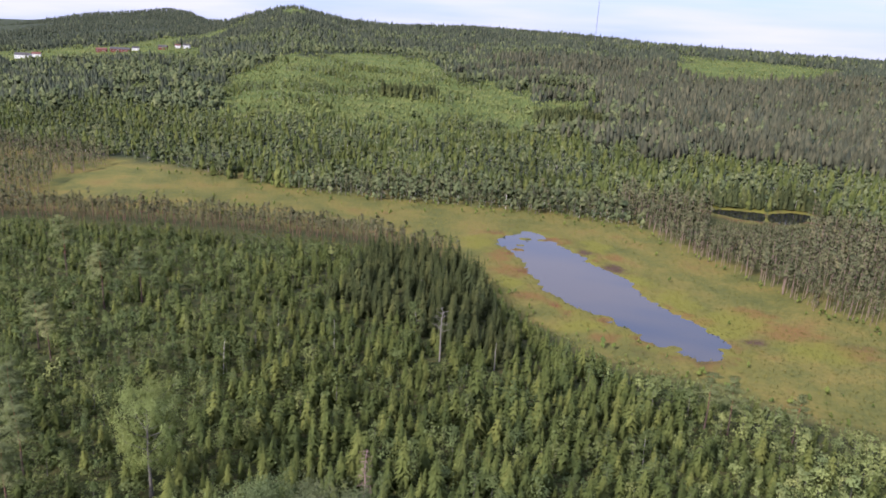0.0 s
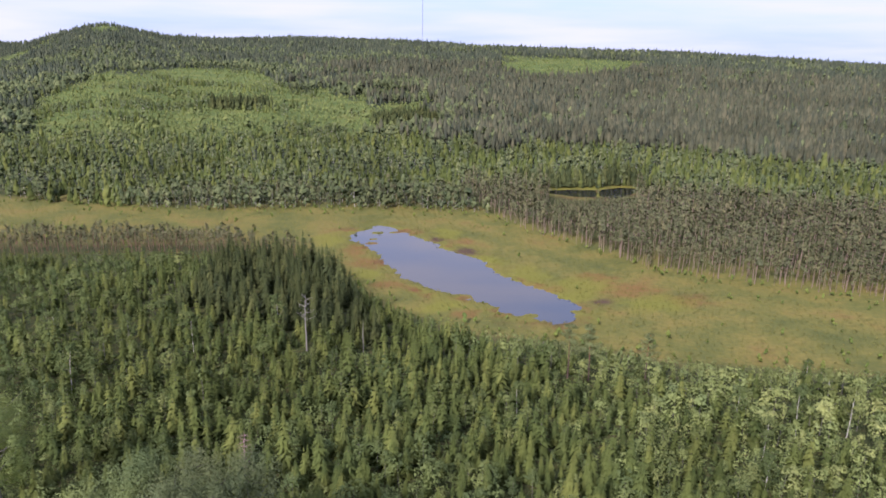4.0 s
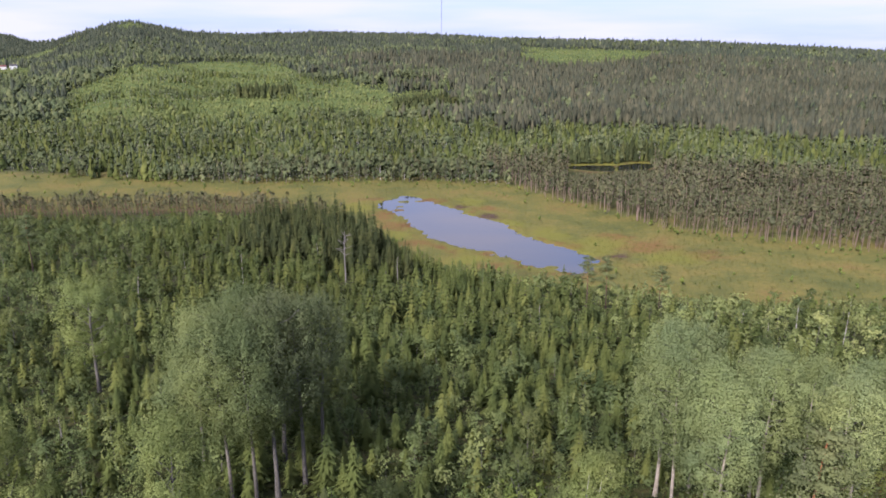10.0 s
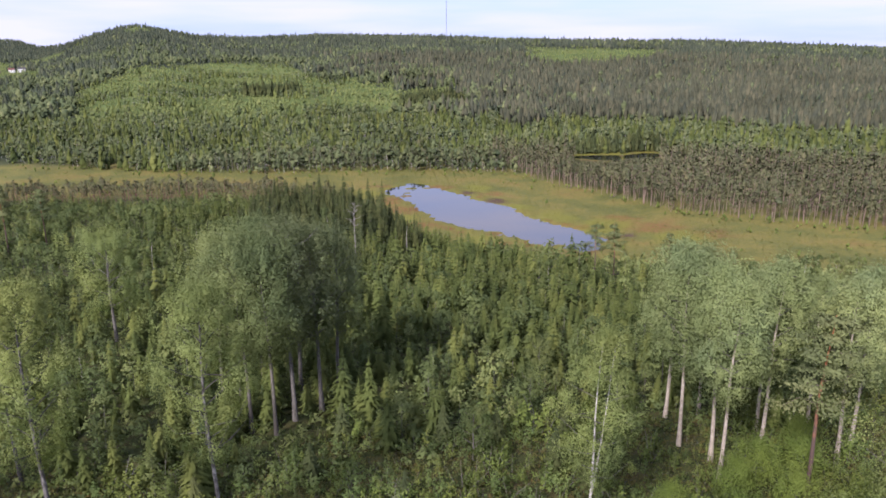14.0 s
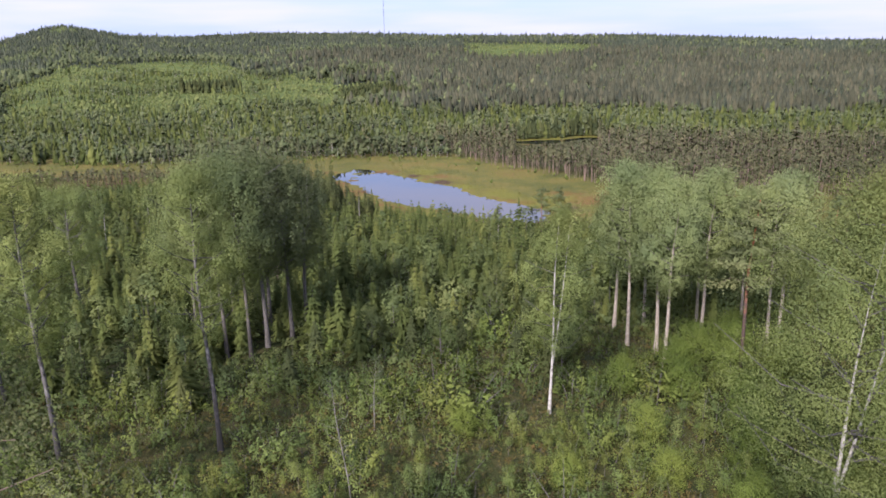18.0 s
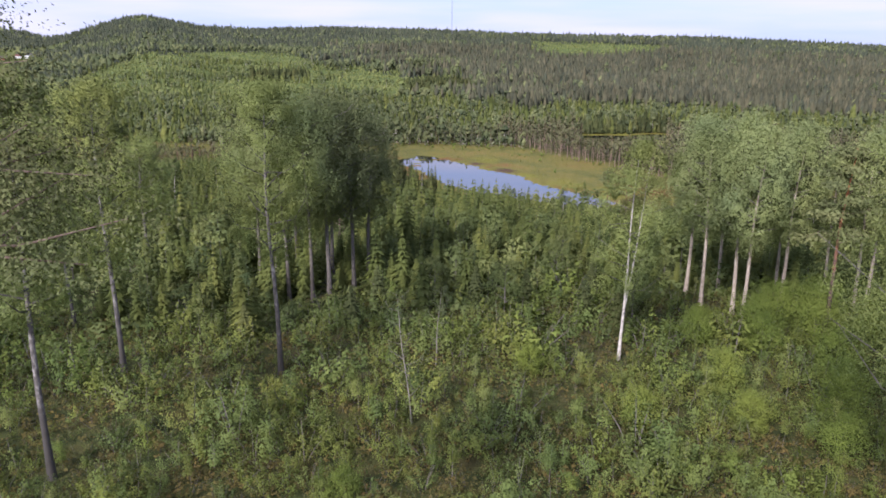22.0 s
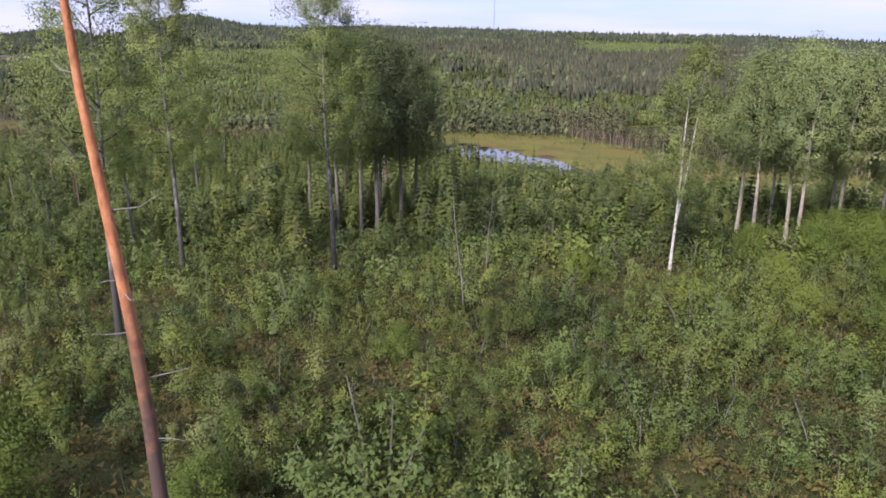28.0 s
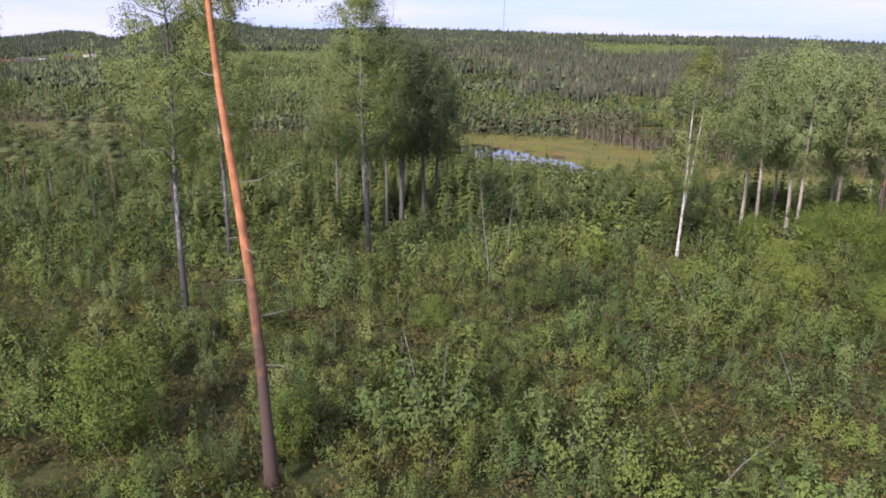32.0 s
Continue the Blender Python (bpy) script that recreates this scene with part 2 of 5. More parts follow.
M_DEADWOOD = bark("dead_wood", [(0.3, (0.13, 0.115, 0.10)), (0.6, (0.25, 0.225, 0.20)), (0.85, (0.36, 0.33, 0.30))], 7.0, 0.2)
M_PINKWOOD = bark("dead_spruce_twigs", [(0.3, (0.16, 0.10, 0.09)), (0.6, (0.30, 0.20, 0.18)), (0.85, (0.40, 0.29, 0.26))], 7.0, 0.3)

# ---- the lie of the land ----
C0 = (15.0, -20.0)


def smooth(a, b, x):
    t = np.clip((x - a) / (b - a), 0, 1)
    return t * t * (3 - 2 * t)


def foot(x):
    """How far (y) the near slope reaches before the bog begins."""
    return np.interp(x, [-300, -70, 0, 40, 55, 75, 100, 130, 180, 400], [340, 330, 315, 280, 222, 188, 172, 148, 126, 60])


def far_edge(x):
    """Where the bog ends against the far forest."""
    return np.interp(x, [-300, -133, -88, -37, 10, 54, 101, 138, 150, 164, 172, 200, 226, 400], [520, 443, 414, 386, 371, 368, 355, 335, 290, 255, 224, 200, 178, 60])


def crest(az):
    """The distance and the height of the skyline, by heading in degrees."""
    el = np.interp(az, [-36, -27.6, -25.7, -22.6, -19.7, -17.1, -15.8, -14.5, -13.3, -11.3, -9.2, -8.2, -6.8, -4.3, -0.9, 5, 11.9, 16.5, 19.0, 19.8, 23.2, 27.7, 33.4, 41, 45, 70],
                   [-1.5, -1.3, -.95, -.28, .05, .42, .26, -.2, -.17, .46, 1.08, 1.2, .9, .40, .28, .48, .38, .18, 0, .04, -.06, -.14, -.2, -.58, -.8, -1.2])
    rc = np.interp(az, [-17, -13.2, -9, -3, 5, 13, 19], [3600, 2350, 2200, 2050, 2100, 2050, 1850])
    return rc, 92 + rc * np.tan(np.radians(el)) - 13


LAKE = [(79, 318, 4), (77, 302, 13), (84, 275, 14.5), (90, 250, 19), (95, 228, 15.5), (106, 210, 13), (112, 196, 12), (113, 186, 5)]
POND = [(203, 384, 7), (215, 377, 11), (232, 373, 12), (248, 381, 8)]


def wobble(x, y, s, seed=0.0):
    return (np.sin(x * s + 1.7 + seed) * np.cos(y * s * 1.3 + 0.4 + seed) + 0.6 * np.sin(x * s * 2.3 + y * s * 1.9 + seed) + 0.4 * np.cos(x * s * 4.1 - y * s * 3.7 + 2 * seed)) / 2.0


def chain(x, y, balls):
    """Signed distance to a row of tapered capsules."""
    best = np.full(np.shape(x), 1e9)
    for (ax, ay, ar), (bx, by, br) in zip(balls, balls[1:]):
        dx, dy = bx - ax, by - ay
        t = np.clip(((x - ax) * dx + (y - ay) * dy) / (dx * dx + dy * dy), 0, 1)
        best = np.minimum(best, np.hypot(x - ax - t * dx, y - ay - t * dy) - (ar + (br - ar) * t))
    return best


def lake_dist(x, y):
    d = chain(x, y, LAKE) + 2.2 * wobble(x, y, 0.22) + 1.7 * wobble(x, y, 0.62, 2.0)
    d = np.minimum(d, chain(x, y, [(80, 314, 3.5), (70, 311, 3.2), (64, 303, 2.2), (64, 296, 1.4)]) + 1.6 * wobble(x, y, 0.55, 3.0))
    for ix, iy, ir in ((76, 309, 2.4), (72, 298, 1.6), (88, 213, 3.0), (70, 243, 2.2), (105, 190, 2.0), (84, 308, 2.0), (70, 291, 2.2), (121, 190, 1.6)):
        d = np.maximum(d, ir - np.hypot((x - ix) * 0.7, y - iy))
    return np.minimum(d, chain(x, y, POND) + 1.5 * wobble(x, y, 0.35, 1.0) + 12 * np.maximum(0, 1.8 - np.abs((x - 224) - 0.5 * (y - 372))))


def ground(x, y):
    x, y = np.asarray(x, float), np.asarray(y, float)
    u = np.clip((y - 4) / (foot(x) - 4), 0, 1)
    near = 30.5 * (1 - u) - 1.2 * np.sin(u * np.pi * 2) * (u > 0) + 0.07 * np.clip(-4 - y, 0, 60)
    r, az = np.hypot(x - C0[0], y - C0[1]), np.degrees(np.arctan2(x - C0[0], y - C0[1]))
    az = np.where(np.abs(az) > 110, 70, az)
    rc, zc = crest(np.clip(az, -36, 70))
    v = np.clip((r - 430) / (rc - 430), 0, 1)
    bow = np.interp(rc, [1850, 2050], [0.35, 0.53])
    hill = (zc - 1) * (bow * v + (1 - bow) * v * v) - 0.02 * np.maximum(0, r - rc - 60)
    hill = np.where((y < 20) & (r < 900), hill * 0.3, hill)
    rough = 0.35 * wobble(x, y, 0.09) + 0.15 * wobble(x, y, 0.31)
    wet = smooth(foot(x) - 40, foot(x) - 5, y)
    rough = rough * (1 - 0.7 * wet) * np.clip((r - 5) / 60, 0.4, 1)
    d = lake_dist(x, y)
    shore = np.where(d > 0, np.minimum(d * 0.12, 0.35), np.maximum(d * 0.35, -1.6))
    z = near + hill + rough
    z = np.where(d > 0, np.maximum(z, 0.22 + 0.1 * wobble(x, y, 0.25)), z)
    k = smooth(14, 3, d)
    return z * (1 - k) + shore * k


def axis(parts):
    out = []
    for a, b, step in parts:
        out += list(np.arange(a, b, step))
    return np.array(out + [parts[-1][1]], float)


def mesh_np(name, verts, tris, mats, mat_of=None, tint=None, smooth_faces=False, puff=None):
    """A triangle mesh from arrays."""
    me = bpy.data.meshes.new(name)
    nv, nt = len(verts), len(tris)
    me.vertices.add(nv)
    me.vertices.foreach_set("co", np.ascontiguousarray(verts, np.float32).ravel())
    me.loops.add(nt * 3)
    me.loops.foreach_set("vertex_index", np.ascontiguousarray(tris, np.int32).ravel())
    me.polygons.add(nt)
    me.polygons.foreach_set("loop_start", np.arange(0, nt * 3, 3, dtype=np.int32))
    if mat_of is not None:
        me.polygons.foreach_set("material_index", np.ascontiguousarray(mat_of, np.int32))
    me.polygons.foreach_set("use_smooth", np.full(nt, smooth_faces, bool))
    if tint is not None:
        a = me.attributes.new("tint", "FLOAT", "POINT")
        a.data.foreach_set("value", np.ascontiguousarray(tint, np.float32))
    if puff is not None:
        a = me.attributes.new("puff", "FLOAT_VECTOR", "POINT")
        a.data.foreach_set("vector", np.ascontiguousarray(puff, np.float32).ravel())
    for m in mats:
        me.materials.append(m)
    me.update(calc_edges=True)
    return me


# ground sheet
gx = axis([(-4200, -1200, 300), (-1200, -400, 60), (-400, -120, 12), (-120, 56, 4), (56, 132, 1.6), (132, 192, 4), (192, 260, 1.7), (260, 560, 12), (560, 1600, 60), (1600, 4600, 300)])
gy = axis([(-900, -120, 130), (-120, -60, 12), (-60, 30, 3), (30, 176, 5), (176, 326, 1.6), (326, 356, 4), (356, 398, 1.7), (398, 420, 4), (420, 700, 14), (700, 2400, 45), (2400, 4600, 200)])
GX, GY = np.meshgrid(gx, gy)
GZ = ground(GX, GY)
ny_, nx_ = GX.shape
idx = np.arange(ny_ * nx_).reshape(ny_, nx_)
q = np.stack([idx[:-1, :-1], idx[:-1, 1:], idx[1:, 1:], idx[1:, :-1]], -1).reshape(-1, 4)
g_tris = np.concatenate([q[:, [0, 1, 2]], q[:, [0, 2, 3]]])
m_ground, n, l, out = material("moss_heath_and_bog")
geo = n.new("ShaderNodeNewGeometry")
P = geo.outputs["Position"]
heath = ramp(n, l, noise_tex(n, l, 0.5, 5.0, P), [(0.3, (0.03, 0.040, 0.014)), (0.5, (0.055, 0.062, 0.020)), (0.7, (0.08, 0.068, 0.026))])
bog = ramp(n, l, noise_tex(n, l, 0.045, 5.0, P, 0.6), [(0.3, (0.085, 0.094, 0.028)), (0.46, (0.132, 0.126, 0.034)), (0.58, (0.178, 0.148, 0.040)), (0.72, (0.190, 0.128, 0.042))])
bog = mixc(n, l, ramp(n, l, noise_tex(n, l, 0.6, 4.0, P), [(0.35, (0, 0, 0)), (0.75, (0.5, 0.5, 0.5))]), bog, (0.06, 0.07, 0.026))
wetat = n.new("ShaderNodeAttribute")
wetat.attribute_name = "wet"
shoreat = n.new("ShaderNodeAttribute")
shoreat.attribute_name = "shore"
c = mixc(n, l, wetat.outputs["Fac"], heath, bog)
rim = ramp(n, l, noise_tex(n, l, 0.07, 3.0, P), [(0.35, (0.12, 0.115, 0.03)), (0.5, (0.15, 0.135, 0.03)), (0.6, (0.15, 0.065, 0.03)), (0.75, (0.06, 0.04, 0.03))])
grass = ramp(n, l, noise_tex(n, l, 0.03, 5.0, P, 0.6), [(0.3, (0.06, 0.085, 0.024)), (0.5, (0.10, 0.13, 0.034)), (0.7, (0.15, 0.155, 0.042))])
fieldat = n.new("ShaderNodeAttribute")
fieldat.attribute_name = "field"
c = mixc(n, l, fieldat.outputs["Fac"], c, grass)
woodat = n.new("ShaderNodeAttribute")
woodat.attribute_name = "wood"
c = mixc(n, l, woodat.outputs["Fac"], c, ramp(n, l, noise_tex(n, l, 0.05, 5.0, P, 0.7), [(0.3, (0.025, 0.034, 0.02)), (0.7, (0.06, 0.07, 0.035))]))
c = mixc(n, l, shoreat.outputs["Fac"], c, rim)
for attr_name, tone in (("rust", (0.17, 0.075, 0.032)), ("mud", (0.075, 0.045, 0.035)), ("lime", (0.155, 0.15, 0.028))):
    pa = n.new("ShaderNodeAttribute")
    pa.attribute_name = attr_name
    c = mixc(n, l, pa.outputs["Fac"], c, tone)
b = n.new("ShaderNodeBsdfPrincipled")
b.inputs["Roughness"].default_value = 0.9
b.inputs["Specular IOR Level"].default_value = 0.1
l.new(c, b.inputs["Base Color"])
bp = n.new("ShaderNodeBump")
bp.inputs["Strength"].default_value, bp.inputs["Distance"].default_value = 0.8, 0.3
l.new(noise_tex(n, l, 1.6, 6.0, P, 0.65), bp.inputs["Height"])
l.new(bp.outputs[0], b.inputs["Normal"])
l.new(b.outputs[0], out.inputs["Surface"])
gv = np.stack([GX, GY, GZ], -1).reshape(-1, 3)
g_me = mesh_np("ground", gv, g_tris, [m_ground], smooth_faces=True)
gwet = smooth(foot(gv[:, 0]) - 30, foot(gv[:, 0]) - 5, gv[:, 1]) * smooth(70, 10, gv[:, 1] - far_edge(gv[:, 0]))
a = g_me.attributes.new("wet", "FLOAT", "POINT")
a.data.foreach_set("value", gwet.astype(np.float32))
gsh = smooth(16, 2, lake_dist(gv[:, 0], gv[:, 1])) * (0.55 + 0.6 * wobble(gv[:, 0], gv[:, 1], 0.12))
a = g_me.attributes.new("shore", "FLOAT", "POINT")
a.data.foreach_set("value", np.clip(gsh, 0, 1).astype(np.float32))
gattr = {}


def blobs(rows):
    """Soft patches (x, y, radius across, radius along) with ragged rims."""
    k = np.zeros(len(gv))
    for bx, by, rx, ry in rows:
        k = np.maximum(k, smooth(1.25, 0.4, np.hypot((gv[:, 0] - bx) / rx, (gv[:, 1] - by) / ry) + 0.45 * wobble(gv[:, 0], gv[:, 1], 0.35, bx)))
    return k


gattr["rust"] = 0.55 * blobs([(61, 262, 6, 9), (66, 232, 8, 5), (150, 205, 14, 10), (124, 212, 5, 4), (84, 196, 6, 4), (145, 222, 9, 7), (112, 285, 4, 8), (165, 190, 10, 8), (60, 280, 5, 8)])
gattr["mud"] = 0.9 * blobs([(107, 268, 5, 8), (134, 196, 5, 3), (100, 290, 3, 5)])
gattr["lime"] = 0.8 * blobs([(122, 232, 8, 14), (112, 252, 6, 9), (136, 214, 12, 12), (152, 190, 14, 10), (108, 300, 8, 12), (128, 205, 10, 8), (78, 205, 10, 6), (60, 246, 6, 10), (52, 300, 8, 14), (206, 392, 10, 9), (228, 390, 16, 8), (250, 388, 10, 9), (222, 372, 4, 12)])
tagged(new("ground", g_me), "mossy heath slope falling to an olive and ochre bog", "ground", kind="structure")

# water of the lake and of the pond
m_water, n, l, out = material("dark_bog_water")
b = n.new("ShaderNodeBsdfPrincipled")
b.inputs["Base Color"].default_value = (0.012, 0.012, 0.014, 1)
b.inputs["Roughness"].default_value, b.inputs["IOR"].default_value = 0.03, 2.3
geo = n.new("ShaderNodeNewGeometry")
bp = n.new("ShaderNodeBump")
bp.inputs["Strength"].default_value, bp.inputs["Distance"].default_value = 0.05, 0.02
l.new(noise_tex(n, l, 1.4, 3.0, geo.outputs["Position"]), bp.inputs["Height"])
l.new(bp.outputs[0], b.inputs["Normal"])
l.new(b.outputs[0], out.inputs["Surface"])


m_pond = m_water.copy()
m_pond.name = "black_pond_water"
for node in m_pond.node_tree.nodes:
    if node.type == "BSDF_PRINCIPLED":
        node.inputs["IOR"].default_value = 1.4


def water(name, x0, x1, y0, y1, label, mat=m_water):
    bm = bmesh.new()
    bmesh.ops.create_grid(bm, x_segments=8, y_segments=8, size=0.5)
    for v in bm.verts:
        v.co.x, v.co.y = (x0 + x1) / 2 + v.co.x * (x1 - x0), (y0 + y1) / 2 + v.co.y * (y1 - y0)
    me = bpy.data.meshes.new(name)
    bm.to_mesh(me)
    bm.free()
    me.materials.append(mat)
    tagged(new(name, me), label, "water", kind="structure")


water("lake_water", 50, 140, 172, 334, "still dark bog lake mirroring the cloudy sky")
water("pond_water", 190, 262, 355, 396, "small black pond among pines, mats of sedge", m_pond)

# ---- plants as arrays: vertices, triangles, material of each triangle ----
rng = np.random.default_rng(7)


def tube(points, radii, sides=5):
    """A tapered tube along points."""
    pts, V, T = np.asarray(points, float), [], []
    k = len(pts)
    for i in range(k):
        d = pts[min(i + 1, k - 1)] - pts[max(i - 1, 0)]
        d /= np.linalg.norm(d) + 1e-9
        s = np.cross(d, (0.3, 1, 0.1))
        s /= np.linalg.norm(s)
        t = np.cross(d, s)
        a = np.arange(sides) * 2 * np.pi / sides
        V.append(pts[i] + radii[i] * (np.cos(a)[:, None] * s + np.sin(a)[:, None] * t))
    for i in range(k - 1):
        for j in range(sides):
            p, q2 = i * sides + j, i * sides + (j + 1) % sides
            T += [(p, q2, q2 + sides), (p, q2 + sides, p + sides)]
    return np.concatenate(V), np.array(T, int)


def join(pieces):
    """Pieces of (verts, tris, material index) as one."""
    V, T, K, o = [], [], [], 0
    for v, t, k in pieces:
        V.append(v), T.append(t + o), K.append(np.full(len(t), k))
        o += len(v)
    return np.concatenate(V), np.concatenate(T), np.concatenate(K)


def leaves(centres, size, up=0.5, quad=True, face=None, loose=0.45):
    """A leaf card at each centre, turned at random with a leaning upwards, or roughly the way of face."""
    k = len(centres)
    nrm = rng.normal(size=(k, 3))
    nrm[:, 2] += 0.35 * up
    if face is not None:
        nrm = loose * nrm + face
    nrm /= np.linalg.norm(nrm, axis=1, keepdims=True)
    a = np.cross(nrm, rng.normal(size=(k, 3)))
    a /= np.linalg.norm(a, axis=1, keepdims=True)
    b2 = np.cross(nrm, a)
    s = (size * rng.uniform(0.6, 1.3, k))[:, None]
    if quad:
        V = np.stack([centres - a * s * 0.6, centres + b2 * s * 0.36, centres + a * s * 0.6, centres - b2 * s * 0.36], 1).reshape(-1, 3)
        o = np.arange(k)[:, None] * 4
        return V, np.concatenate([o + [0, 1, 2], o + [0, 2, 3]])
    V = np.stack([centres - a * s * 0.5, centres + b2 * s * 0.5, centres + a * s * 0.5], 1).reshape(-1, 3)
    return V, np.arange(3 * k).reshape(-1, 3)


def spruce_np(h, r, whorls, blades, trunk=True, droop=0.35, single=False):
    """A conifer: drooping branch blades round a stem."""
    V, T, o = [], [], 0
    for i in range(whorls):
        f = (i + rng.uniform(0, 0.5)) / whorls
        z, reach = h * (0.06 + 0.92 * f), r * (1 - f) ** 0.8 + 0.03 * h
        turn = rng.uniform(0, 6.28)
        for j in range(blades):
            a = turn + 6.283 * (j + rng.uniform(-0.3, 0.3)) / blades
            R = reach * rng.uniform(0.7, 1.15)
            d, s = np.array((np.cos(a), np.sin(a), 0)), np.array((-np.sin(a), np.cos(a), 0))
            lift = h * 0.9 / whorls
            w = R * (0.42 if blades < 8 else 0.24)
            if single:
                V += [(0, 0, z + lift * 1.2), d * R * 0.8 + s * w * 1.3 + (0, 0, z - R * droop * 0.7), d * R * 0.8 - s * w * 1.3 + (0, 0, z - R * droop)]
                T += [(o, o + 1, o + 2)]
                o += 3
                continue
            V += [(0, 0, z + lift * 0.9), d * R * 0.55 + s * w + (0, 0, z - R * droop * 0.55), d * R + (0, 0, z - R * droop * rng.uniform(0.4, 1.1)), d * R * 0.55 - s * w + (0, 0, z - R * droop * 0.55)]
            T += [(o, o + 1, o + 2), (o, o + 2, o + 3)]
            o += 4
    V += [(0.02 * h, 0, h * 0.93), (-0.015 * h, 0.017 * h, h * 0.93), (0, 0, h * 1.03)]
    T.append((o, o + 1, o + 2))
    P = [(np.array(V, float), np.array(T, int), 0)]
    if trunk:
        v, t = tube([(0, 0, -0.3), (0, 0, h * 0.8)], [h * 0.014, h * 0.005], 3)
        P.append((v, t, 1))
    return join(P)


def bush_np(h, r, count, size, clumps=9, low=0.12, quad=False, stem=True):
    """A broadleaved sapling: leaf cards in uneven clumps round a thin stem."""
    c = np.stack([rng.normal(0, 0.42, clumps) * r, rng.normal(0, 0.42, clumps) * r, rng.uniform(low, 0.95, clumps) * h], 1)
    c[:, :2] *= (1.15 - 0.75 * (c[:, 2:] / h))
    c[0] = (0, 0, h * 0.92)
    k = rng.integers(0, clumps, count)
    p = c[k] + rng.normal(0, 1, (count, 3)) * (r * 0.30, r * 0.30, h * 0.13)
    p[:, 2] = np.clip(p[:, 2], 0.05 * h, h * 1.05)
    v, t = leaves(p, size, 0.4, quad)
    P = [(v, t, 0)]
    if stem:
        v, t = tube([(0, 0, -0.2), (0.02 * h, 0.01 * h, h * 0.85)], [h * 0.012, h * 0.004], 3)
        P.append((v, t, 1))
    return join(P)


def fir_np(h, r, whorls, branches, sprays=2, trunk=True, droop=0.3):
    """A feathery conifer: whorls of boughs, each a few narrow sprays that thin out to a tip."""
    V, T, o = [], [], 0
    for i in range(whorls):
        f = (i + rng.uniform(0, 0.6)) / whorls
        z, reach = h * (0.05 + 0.9 * f), r * (1 - f) ** 0.85 + 0.025 * h
        turn = rng.uniform(0, 6.28)
        for j in range(branches):
            a = turn + 6.283 * (j + rng.uniform(-0.35, 0.35)) / branches
            R = reach * rng.uniform(0.65, 1.2)
            d, sd = np.array((np.cos(a), np.sin(a), 0)), np.array((-np.sin(a), np.cos(a), 0))
            for q in range(sprays):
                u0, u1 = R * q / sprays * 0.75, R * ((q + 1) / sprays * 0.8 + 0.2)
                w = R * (0.36 - 0.10 * q) * rng.uniform(0.7, 1.2)
                zb, zt = z - droop * u0 + 0.35 * h / whorls, z - droop * u1 + rng.uniform(-0.03, 0.06) * R
                V += [d * u0 + sd * w + (0, 0, zb), d * u0 - sd * w + (0, 0, zb), d * u1 + sd * rng.uniform(-0.25, 0.25) * R + (0, 0, zt)]
                T.append((o, o + 1, o + 2))
                o += 3
    V += [(0.018 * h, 0, h * 0.9), (-0.012 * h, 0.015 * h, h * 0.9), (0, 0, h * 1.05)]
    T.append((o, o + 1, o + 2))
    P = [(np.array(V, float), np.array(T, int), 0)]
    if trunk:
        v, t = tube([(0, 0, -0.3), (0, 0, h * 0.8)], [h * 0.014, h * 0.005], 3)
        P.append((v, t, 1))
    return join(P)


def cone_np(h, r, tiers, sides, sprays=0, low=0.08, blunt=0.75):
    """A far conifer: an uneven closed crown of a few tiers, with sprays that break its outline."""
    V, T = [], []
    for i in range(tiers):
        f = i / tiers
        for j in range(sides):
            a = 6.283 * (j + 0.5 * (i % 2) + rng.uniform(-0.2, 0.2)) / sides
            R = r * (1 - f) ** blunt * rng.uniform(0.7, 1.15)
            V.append((np.cos(a) * R, np.sin(a) * R, h * (low + (0.98 - low) * f + rng.uniform(-0.05, 0.05))))
    for i in range(tiers - 1):
        for j in range(sides):
            p, q2 = i * sides + j, i * sides + (j + 1) % sides
            T += [(p, q2, q2 + sides), (p, q2 + sides, p + sides)]
    V.append((rng.uniform(-0.02, 0.02) * h, rng.uniform(-0.02, 0.02) * h, h))
    top = (tiers - 1) * sides
    T += [(top + j, top + (j + 1) % sides, tiers * sides) for j in range(sides)]
    P = [(np.array(V, float), np.array(T, int), 0)]
    if sprays:
        f, a = rng.uniform(0.02, 0.92, sprays), rng.uniform(0, 6.283, sprays)
        R = r * (1 - f) ** blunt * rng.uniform(0.75, 1.25, sprays)
        d, sd = np.stack([np.cos(a), np.sin(a), 0 * a], 1), np.stack([-np.sin(a), np.cos(a), 0 * a], 1)
        z = np.column_stack([0 * f, 0 * f, h * (low + (0.98 - low) * f)])
        w = 0.30 * r
        W = np.stack([d * (R * 0.5)[:, None] + sd * w + z + (0, 0, 0.04 * h), d * (R * 0.5)[:, None] - sd * w + z + (0, 0, 0.05 * h), d * R[:, None] * 1.05 + z - (0, 0, 0.02 * h)], 1).reshape(-1, 3)
        P.append((W, np.arange(3 * sprays).reshape(-1, 3), 0))
    v, t, m = join(P)
    return v, t, m, unit(outward(v) + (0, 0, 0.6))


OCTA = np.array([(1, 0, 0), (0, 1, 0), (-1, 0, 0), (0, -1, 0), (0, 0, 1), (0, 0, -1)], float)
OCTA_T = np.array([(0, 1, 4), (1, 2, 4), (2, 3, 4), (3, 0, 4), (1, 0, 5), (2, 1, 5), (3, 2, 5), (0, 3, 5)])


